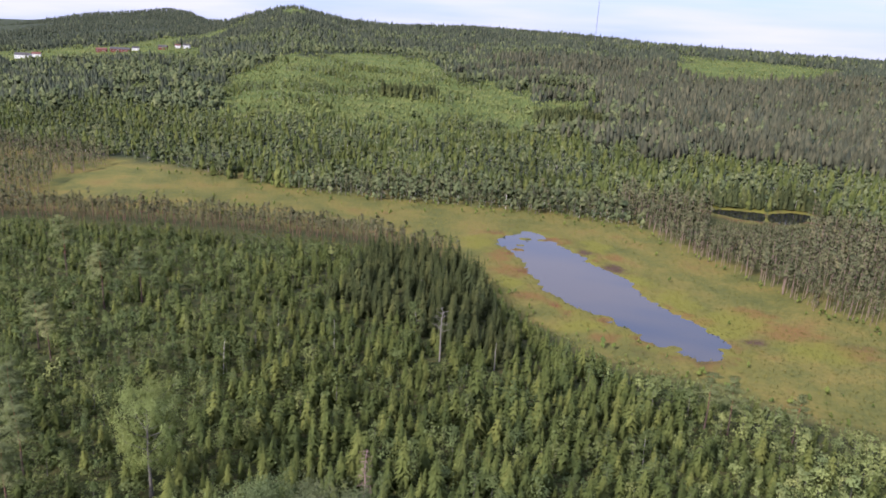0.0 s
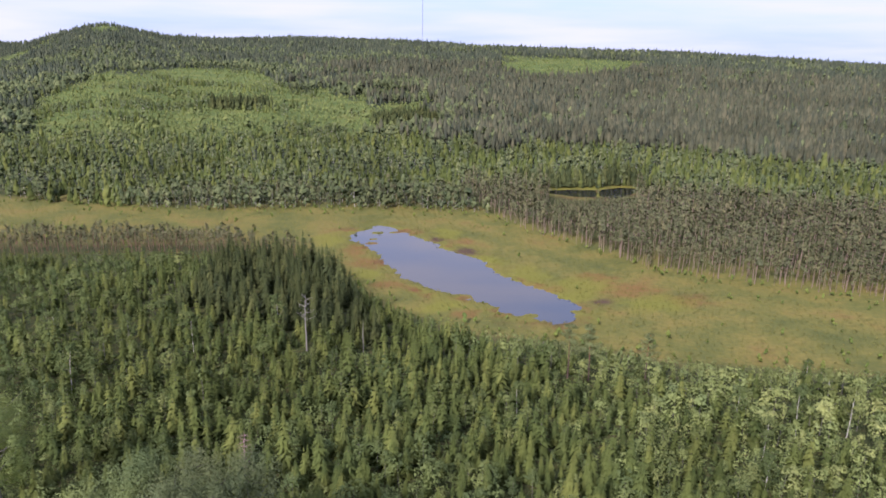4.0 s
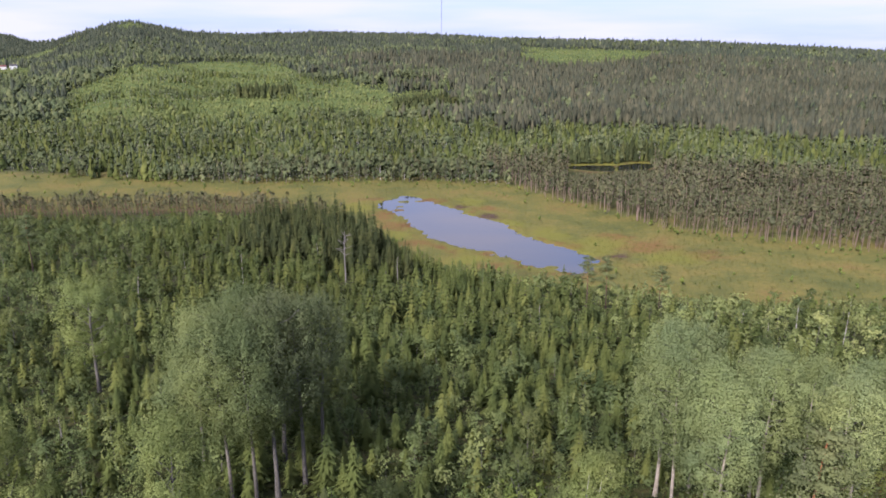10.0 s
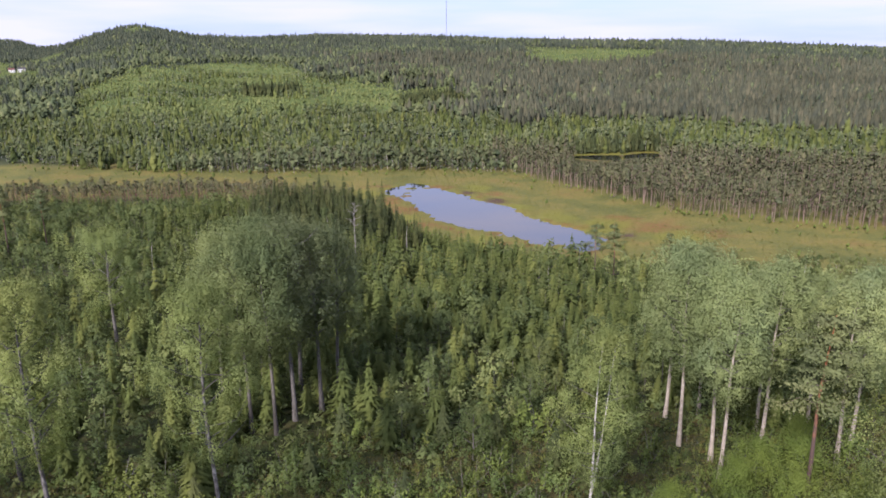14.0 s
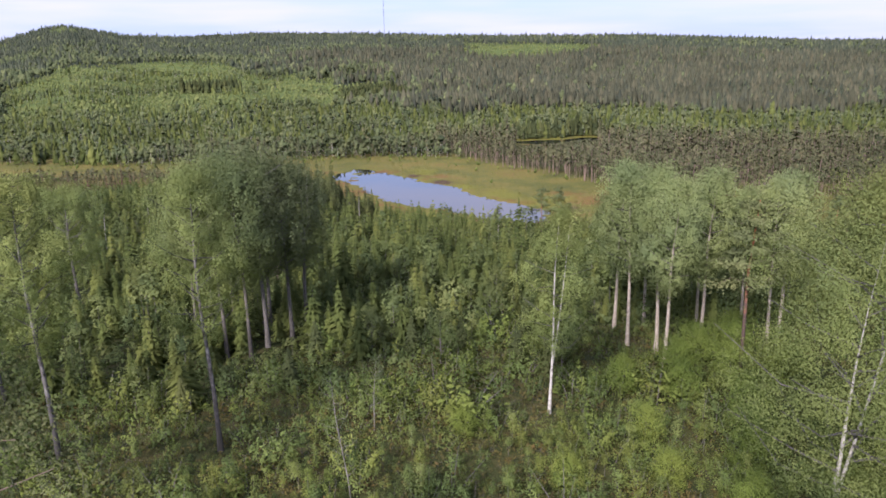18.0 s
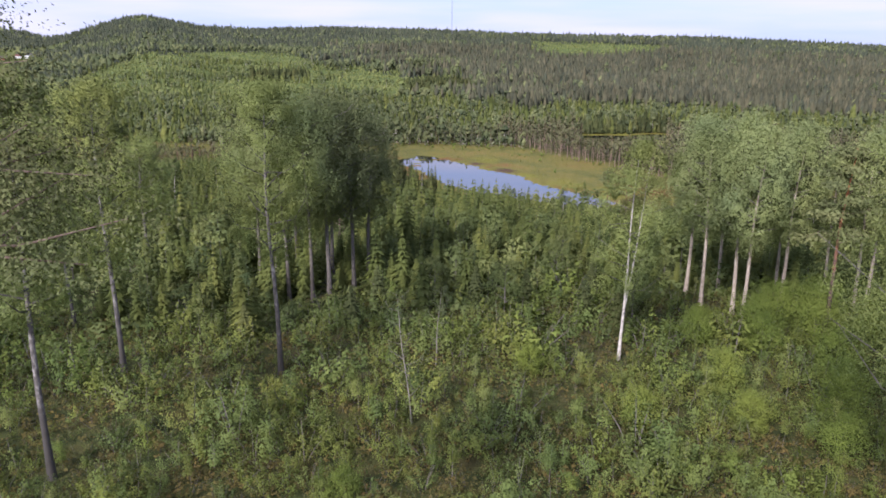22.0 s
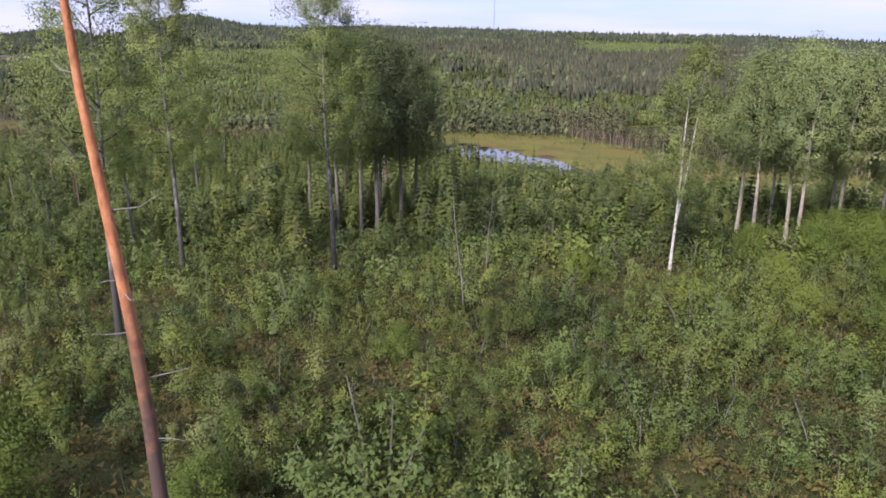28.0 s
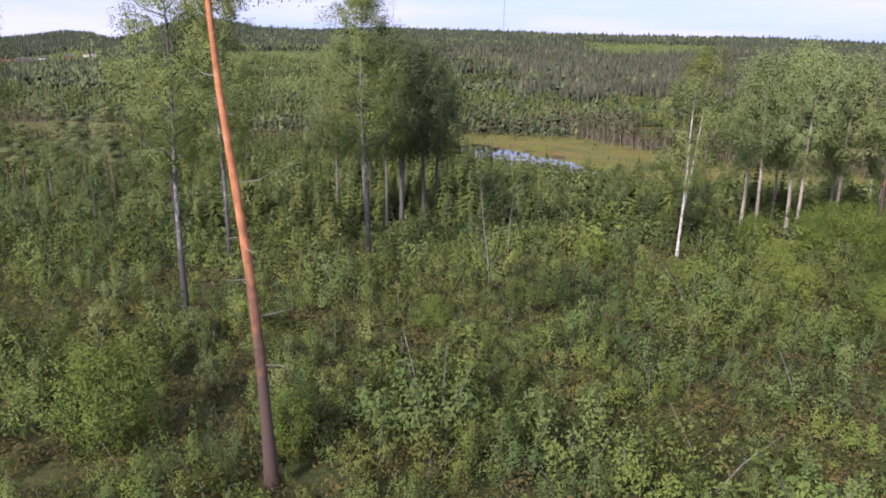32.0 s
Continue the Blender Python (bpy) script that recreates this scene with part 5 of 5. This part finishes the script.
# aspens beside the lake view, a clump on either hand
row([broadleaf("aspen", 22, 0.21, 0.44, 4.0, 26, 30000, 0.2, M_ASPEN, M_ASPENBARK, 0.45, rise=0.75, plume=1.8, fill=3.4, knob=0.58, bend=0.3 + k, label="tall grey-green aspen with a dark-footed bare trunk", lean=(0.5 * k - 0.5, 0.3)) for k in range(2)],
    [(2.6, 36, 1.06), (5.2, 34.5, 1.02), (-0.6, 42.6, 1.0), (4.0, 45, 1.04)], "aspens in the tall clump")
# these stand behind the first aspens: their shade is put into the leaf colour
row([broadleaf("dusky_aspen", 22, 0.24, 0.38, 3.9, 26, 24000, 0.2, M_SHADED_DULL, M_GREYBARK, 0.45, rise=0.75, plume=1.7, fill=3.4, knob=0.58, bend=2.3 + k, label="tall dark-trunked aspen, its crown coloured dark for its neighbours' shade", lean=(0.4 * k, 0.3)) for k in range(2)],
    [(7.4, 38, 1.08), (10.6, 40.2, 1.05), (8.5, 47, 1.02), (13.2, 46, 1.0)], "dusky aspens in the tall clump")
# crowns of this clump take the leaf colour lightened for strong light
row([broadleaf("aspen", 20, 0.2, 0.42, 3.2, 26, 28000, 0.19, M_LITASPEN, M_PALEBARK, 0.4, rise=0.7, plume=1.7, fill=3.4, knob=0.58, bend=1.3 + k, label="tall pale-stemmed aspen, its green crown lightened as if strongly lit", lean=(0.7, 0.2 - 0.4 * k)) for k in range(3)],
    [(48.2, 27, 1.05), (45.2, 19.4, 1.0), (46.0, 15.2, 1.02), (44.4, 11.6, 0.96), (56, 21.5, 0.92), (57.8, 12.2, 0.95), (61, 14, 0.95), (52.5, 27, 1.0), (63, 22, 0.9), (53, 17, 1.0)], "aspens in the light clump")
# slim trees left standing on the felled ground
row([broadleaf("slim_aspen", 24, 0.2, 0.42, 3.4, 26, 30000, 0.15, M_BIRCHTOP, M_ROUGHBARK, 0.42, bend=0.7 + k, rise=0.8, label="slim tall aspen with a rough grey trunk", lean=(-0.4, 0.3 * k)) for k in range(2)],
    [(1.1, 9.5, 0.98), (-11.2, 13.2, 1.0), (-12.3, -3.4, 1.0), (-18.8, 30, 0.8), (-31.5, 15.8, 0.95)], "slim trees on the felled ground")
place(broadleaf("birch", 18.6, 0.12, 0.32, 3.1, 26, 30000, 0.14, M_BIRCHTOP, M_BIRCHBARK, 0.4, fork=(0.36, 1.5, 0.2), lean=(0.4, 0), bend=0.2, rise=0.5, label="white-stemmed birch that forks into two stems"), 28.2, 5.1)
place(broadleaf("birch", 23.5, 0.24, 0.27, 6.2, 44, 140000, 0.11, M_BIRCHTOP, M_BIRCHBARK, 0.4, knob=0.42, fill=9, fork=(0.3, 4.4, 0.6), lean=(2.2, 0.5), bend=1.1, rise=0.6, label="large old birch with a wide crown and a white trunk"), 30.6, -21.0)
place(broadleaf("goat_willow", 19, 0.26, 0.3, 5.2, 22, 26000, 0.22, M_BIRCHTOP, M_GREYBARK, 0.55, bend=2.0, round_top=1.6, label="rounded broad green willow among spruce saplings"), -19.3, 80)
row([broadleaf("small_birch", 10, 0.09, 0.35, 1.7, 9, 2400, 0.28, M_LEAF, M_BIRCHBARK, 0.5, bend=0.5 + k, rise=1.1, lean=(0.6 - k, 0.2), label="slender white-stemmed birch among young spruces") for k in range(2)],
    [(122, 78, 1.05), (120, 97, 0.9), (104, 87, 0.95), (112, 80, 1.1), (131, 92, 1.0), (98, 72, 0.9), (-20, 127, 1.1), (-12, 150, 1.0), (2, 146, 1.1), (64, 100, 0.8), (22, 156, 1.1), (-30, 160, 0.95), (138, 106, 0.8), (88, 60, 0.9)], "slender birches on the slope")
row([broadleaf("round_birch", 8.5, 0.12, 0.2, 2.6, 11, 4200, 0.24, M_LEAF, M_GREYBARK, 0.5, bend=0.5 + k, label="rounded pale green sallow on the slope") for k in range(2)],
    [(24, 22, 0.7), (33, 12, 0.75), (18, 28, 0.7), (-30, 40, 0.8), (-24, 52, 0.9), (-42, 70, 0.95), (-8, 66, 0.85), (38, 40, 0.8), (70, 40, 0.9), (74, 26, 0.85), (-40, 110, 0.9), (-60, 120, 1.0), (6, 100, 0.7), (33, 30, 0.75), (-22, 16, 0.55), (-34, 28, 0.7)], "sallows on the slope")

# pines
row([pine_tree("pine", 14, 0.17, 0.5, 2.7, 16, 8000, M_PINEBARK, needle=0.21, bend=0.4 + k, lean=(0.4 * k, 0.2), label="lone Scots pine with a bare reddish trunk") for k in range(2)],
    [(85.8, 122.7, 1.0), (89.4, 119.2, 1.02), (104, 118.8, 0.88), (48.4, 5.5, 1.26), (-62, 170, 1.35), (-85, 200, 1.45), (-54.5, 177, 1.2), (-58.8, 133, 1.0), (-64.7, 140, 1.05), (-52, 79, 1.0), (-58, 88, 1.05), (-40, 84, 1.0), (-36, 72, 0.95), (-47, 96, 1.1), (118, 60, 1.0), (128, 66, 1.05)], "lone pines")
place(pine_tree("tall_pine", 24.5, 0.24, 0.73, 4.2, 18, 26000, M_PINEBARK, lean=(-1.3, 0.2), bend=0.1, stubs=13, side=0.3, needle=0.1, label="tall Scots pine with a bright orange trunk, dark at its foot"), -5.2, -27.6)

# dead wood
place(dead_tree("dead_pine", 14.2, 0.2, 16, M_DEADWOOD, "bare grey dead pine with crooked branches", reach=0.24, start=0.55), 27.5, 142.8)
place(dead_tree("snag", 7.6, 0.17, 0, M_DEADWOOD, "broken grey trunk standing among spruces"), 40.3, 138.4)
place(dead_tree("dead_spruce", 9.5, 0.13, 40, M_PINKWOOD, "dry reddish dead spruce still holding its twigs", reach=0.2, upward=-0.2, twigs=7, start=0.12), 12.9, 80.7)
place(broadleaf("half_dead_birch", 9.8, 0.05, 0.22, 1.4, 18, 1500, 0.10, M_SHADED_DULL, M_DEADWOOD, 0.5, lean=(-0.9, 0.5), bend=0.6, rise=1.0, label="thin half-dead grey birch with a few leaves"), 9.4, -2.0)
place(broadleaf("half_dead_birch", 7.2, 0.042, 0.2, 1.1, 14, 900, 0.10, M_SHADED_DULL, M_DEADWOOD, 0.5, lean=(0.4, 0.1), bend=1.6, rise=1.1, label="thin dying birch with bare grey twigs"), 13.4, 8.0)
row([dead_tree("high_stump", 5.5, 0.14, 0, M_DEADWOOD, "pale barkless high stump on the felled ground", lean=(-0.35, 0))], [(-48, 79.4, 1.0), (-20, 60, 0.8), (63, 58, 0.7)], "high stumps")

# bushes that stand out on the felled ground
row([broadleaf("willow_bush", 3.6, 0.05, 0.03, 1.8, 18, 10000, 0.12, M_WILLOW, M_GREYBARK, 0.35, fill=5, knob=0.7, bend=0.5 + k, rise=0.9, round_top=1.3, label="bright yellow-green willow bush in leaf", category="shrub") for k in range(2)],
    [(-11.9, -23.2, 1.2), (-4.6, -24.6, 0.75), (43, 8, 1.1), (47, 10, 1.2), (51, 9, 1.2), (55, 14, 1.1), (40, 3, 1.0), (24, -6, 0.8), (33.5, -13, 0.9), (37, -9, 1.0), (31, -8, 0.8), (39, -15, 1.0), (43, -2, 1.1), (46, 4, 1.1), (50, 2, 1.2), (33, -2, 0.9), (20, 4, 0.7), (36, 6, 1.0), (4, -10, 0.6), (40, -6, 0.9)], "willow bushes")
row([broadleaf("rowan_bush", 2.6, 0.04, 0.1, 1.1, 11, 1800, 0.15, M_ASPEN, M_GREYBARK, 0.5, bend=1.5 + k, rise=1.2, label="grey-green rowan bush with large pale leaves", category="shrub") for k in range(2)],
    [(-10.5, -10.5, 0.9), (-5.0, -20.5, 0.9), (-8.5, -18, 0.8), (-16, -9, 1.0), (-13, -14, 0.8), (-17, -3, 0.9)], "rowan bushes")
for (x, y, grow) in [(-1.8, 19, 1.0), (8.2, 22, 1.1), (16, 16, 0.8), (30.5, 17, 1.2), (32, 13, 1.0), (36, 18, 1.1), (22, 26, 1.2), (27, 24, 1.1), (12, 30, 1.2), (34.5, 24, 1.2)]:
    root = new("young_spruce")
    v, t, k = spruce_np(4.2, 1.25, 13, 8, False, 0.3)
    part("crown", v, t, [M_STAND], root, puff=outward(v))
    v, t = tube([(0, 0, -0.2), (0, 0, 3.6)], [0.06, 0.015], 6)
    part("trunk", v, t, [M_GREYBARK], root)
    tagged(root, "young dark green spruce at the edge of the felled ground", "tree", "young spruces by the clearing")
    place(root, x, y, x)
    root.scale = (grow, grow, grow)

# mast and houses in the distance
def polar_place(az, r):
    a = radians(az)
    return C0[0] + r * math.sin(a), C0[1] + r * math.cos(a)


m_mast, n, l, out = material("galvanised_steel")
b = n.new("ShaderNodeBsdfPrincipled")
b.inputs["Base Color"].default_value, b.inputs["Metallic"].default_value, b.inputs["Roughness"].default_value = (0.22, 0.23, 0.26, 1), 0.5, 0.6
l.new(b.outputs[0], out.inputs["Surface"])
mast = new("radio_mast")
for i in range(3):
    a = i * 2.094
    v, t = tube([(math.cos(a) * 0.7, math.sin(a) * 0.7, -2), (math.cos(a) * 0.55, math.sin(a) * 0.55, 130)], [0.22, 0.16], 4)
    part("mast_leg", v, t, [m_mast], mast)
P = []
for i in range(40):
    a, z = i * 2.094, i * 3.2
    P.append((*tube([(math.cos(a) * 0.68, math.sin(a) * 0.68, z), (math.cos(a + 2.094) * 0.66, math.sin(a + 2.094) * 0.66, z + 3.2)], [0.1, 0.1], 3), 0))
v, t, k = join(P)
part("bracing", v, t, [m_mast], mast)
tagged(mast, "tall thin grey lattice radio mast on the wooded ridge", "mast")
place(mast, *polar_place(14.15, 1900))


def plain(name, col, scale=3.0, rough=0.8):
    m, n, l, out = material(name)
    b = n.new("ShaderNodeBsdfPrincipled")
    co = n.new("ShaderNodeTexCoord")
    l.new(ramp(n, l, noise_tex(n, l, scale, 4.0, co.outputs["Object"]), [(0.3, tuple(v * 0.8 for v in col)), (0.7, col)]), b.inputs["Base Color"])
    b.inputs["Roughness"].default_value = rough
    l.new(b.outputs[0], out.inputs["Surface"])
    return m


M_RED, M_WHITE, M_ROOF, M_TILE, M_PANE = plain("red_timber", (0.16, 0.04, 0.03)), plain("white_timber", (0.75, 0.74, 0.72)), plain("dark_roofing", (0.07, 0.065, 0.065)), plain("red_tiles", (0.15, 0.06, 0.045)), plain("window_glass", (0.03, 0.035, 0.045), 3.0, 0.1)


def boxy(x0, x1, y0, y1, z0, z1):
    v = np.array([(x, y, z) for z in (z0, z1) for x, y in ((x0, y0), (x1, y0), (x1, y1), (x0, y1))], float)
    t = np.array([(0, 2, 1), (0, 3, 2), (4, 5, 6), (4, 6, 7)] + [q for i in range(4) for q in ((i, (i + 1) % 4, (i + 1) % 4 + 4), (i, (i + 1) % 4 + 4, i + 4))])
    return v, t


def house(w, d, h, m_wall, m_roof, label, windows):
    root = new("house")
    v, t = boxy(-w / 2, w / 2, -d / 2, d / 2, -1, h)
    g = np.array([(-w / 2, -d / 2, h), (-w / 2, d / 2, h), (-w / 2, 0, h + d * 0.3), (w / 2, -d / 2, h), (w / 2, d / 2, h), (w / 2, 0, h + d * 0.3)])
    part("wall", np.vstack([v, g]), np.vstack([t, np.array([(8, 10, 9), (11, 12, 13)])]), [m_wall], root)
    P = []
    for s_ in (-1, 1):
        e = d / 2 + 0.5
        q_ = np.array([(-w / 2 - 0.5, s_ * e, h - 0.25), (w / 2 + 0.5, s_ * e, h - 0.25), (w / 2 + 0.5, 0, h + d * 0.3 + 0.12), (-w / 2 - 0.5, 0, h + d * 0.3 + 0.12)])
        q2 = np.vstack([q_, q_ + (0, 0, 0.25)])
        t2 = np.array([(0, 2, 1), (0, 3, 2), (4, 5, 6), (4, 6, 7)] + [q for i in range(4) for q in ((i, (i + 1) % 4, (i + 1) % 4 + 4), (i, (i + 1) % 4 + 4, i + 4))])
        P.append((q2, t2, 0))
    v, t, k = join(P)
    part("roof", v, t, [m_roof], root)
    v, t = boxy(w * 0.2, w * 0.2 + 0.8, -0.4, 0.4, h, h + d * 0.3 + 1.2)
    part("chimney", v, t, [M_TILE], root)
    for i in range(windows):
        x = (i + 0.5) / windows * w - w / 2
        win = part("window", *boxy(x - 0.75, x + 0.75, -d / 2 - 0.1, -d / 2 - 0.004, h * 0.38, h * 0.38 + 1.5), [M_WHITE], root)
        part("pane", *boxy(x - 0.6, x + 0.6, -d / 2 - 0.14, -d / 2 - 0.104, h * 0.38 + 0.15, h * 0.38 + 1.35), [M_PANE], win)
    return tagged(root, label, "house", "houses in the far valley")


for az, r, w, d, h, mw, mr, txt, nw in [(-20.4, 1500, 34, 10, 5.5, M_RED, M_ROOF, "long red timber house with a dark roof", 8), (-21.6, 1510, 18, 9, 5, M_RED, M_TILE, "red timber house with a tiled roof", 4),
                                     (-16.0, 1560, 12, 9, 6, M_WHITE, M_ROOF, "small white timber house with a dark roof", 3), (-16.6, 1570, 10, 8, 5, M_WHITE, M_TILE, "small white house with a red roof", 3),
                                     (-17.6, 1540, 16, 9, 5, M_RED, M_ROOF, "red house on the open valley side", 4), (-26.4, 1480, 24, 12, 6, M_WHITE, M_ROOF, "pale long building with a dark roof", 6),
                                     (-25.6, 1500, 14, 9, 5, M_WHITE, M_TILE, "small white house with a tiled roof", 3), (-19.4, 1530, 12, 8, 5, M_WHITE, M_ROOF, "white cottage with a dark roof", 3)]:
    x, y = polar_place(az, r)
    place(house(w, d, h, mw, mr, txt, nw), x, y, radians(-az * 0.4))

# saplings that stand free in the foreground
def sapling(k):
    root = new("birch_sapling")
    v, t, m = plume_np(2.6, 0.85, 900, 0.1)
    part("leaves", v[: len(v) - 6], t[m == 0], [M_BIRCHTOP if k % 2 else M_SHRUB], root, puff=outward(v[: len(v) - 6]))
    v, t = tube([(0, 0, -0.2), (0.05, -0.03, 1.3), (0.02, 0.02, 2.45)], [0.03, 0.02, 0.006], 5)
    part("stem", v, t, [M_GREYBARK], root)
    return tagged(root, "young birch sapling in full leaf among the scrub", "sapling")


kinds = [sapling(k) for k in range(5)]
spots = []
while len(spots) < 64:
    x, y = rng.uniform(-22, 46), rng.uniform(-30, 6)
    if -8 - 0.5 * (y + 50) < x < 8 + 1.2 * (y + 46) and math.hypot(x + 5.2, y + 27.6) > 2.5 and math.hypot(x + 11.9, y + 23.2) > 3.2:
        spots.append((x, y, rng.uniform(0.7, 1.35)))
row(kinds, spots, "birch saplings in the scrub")
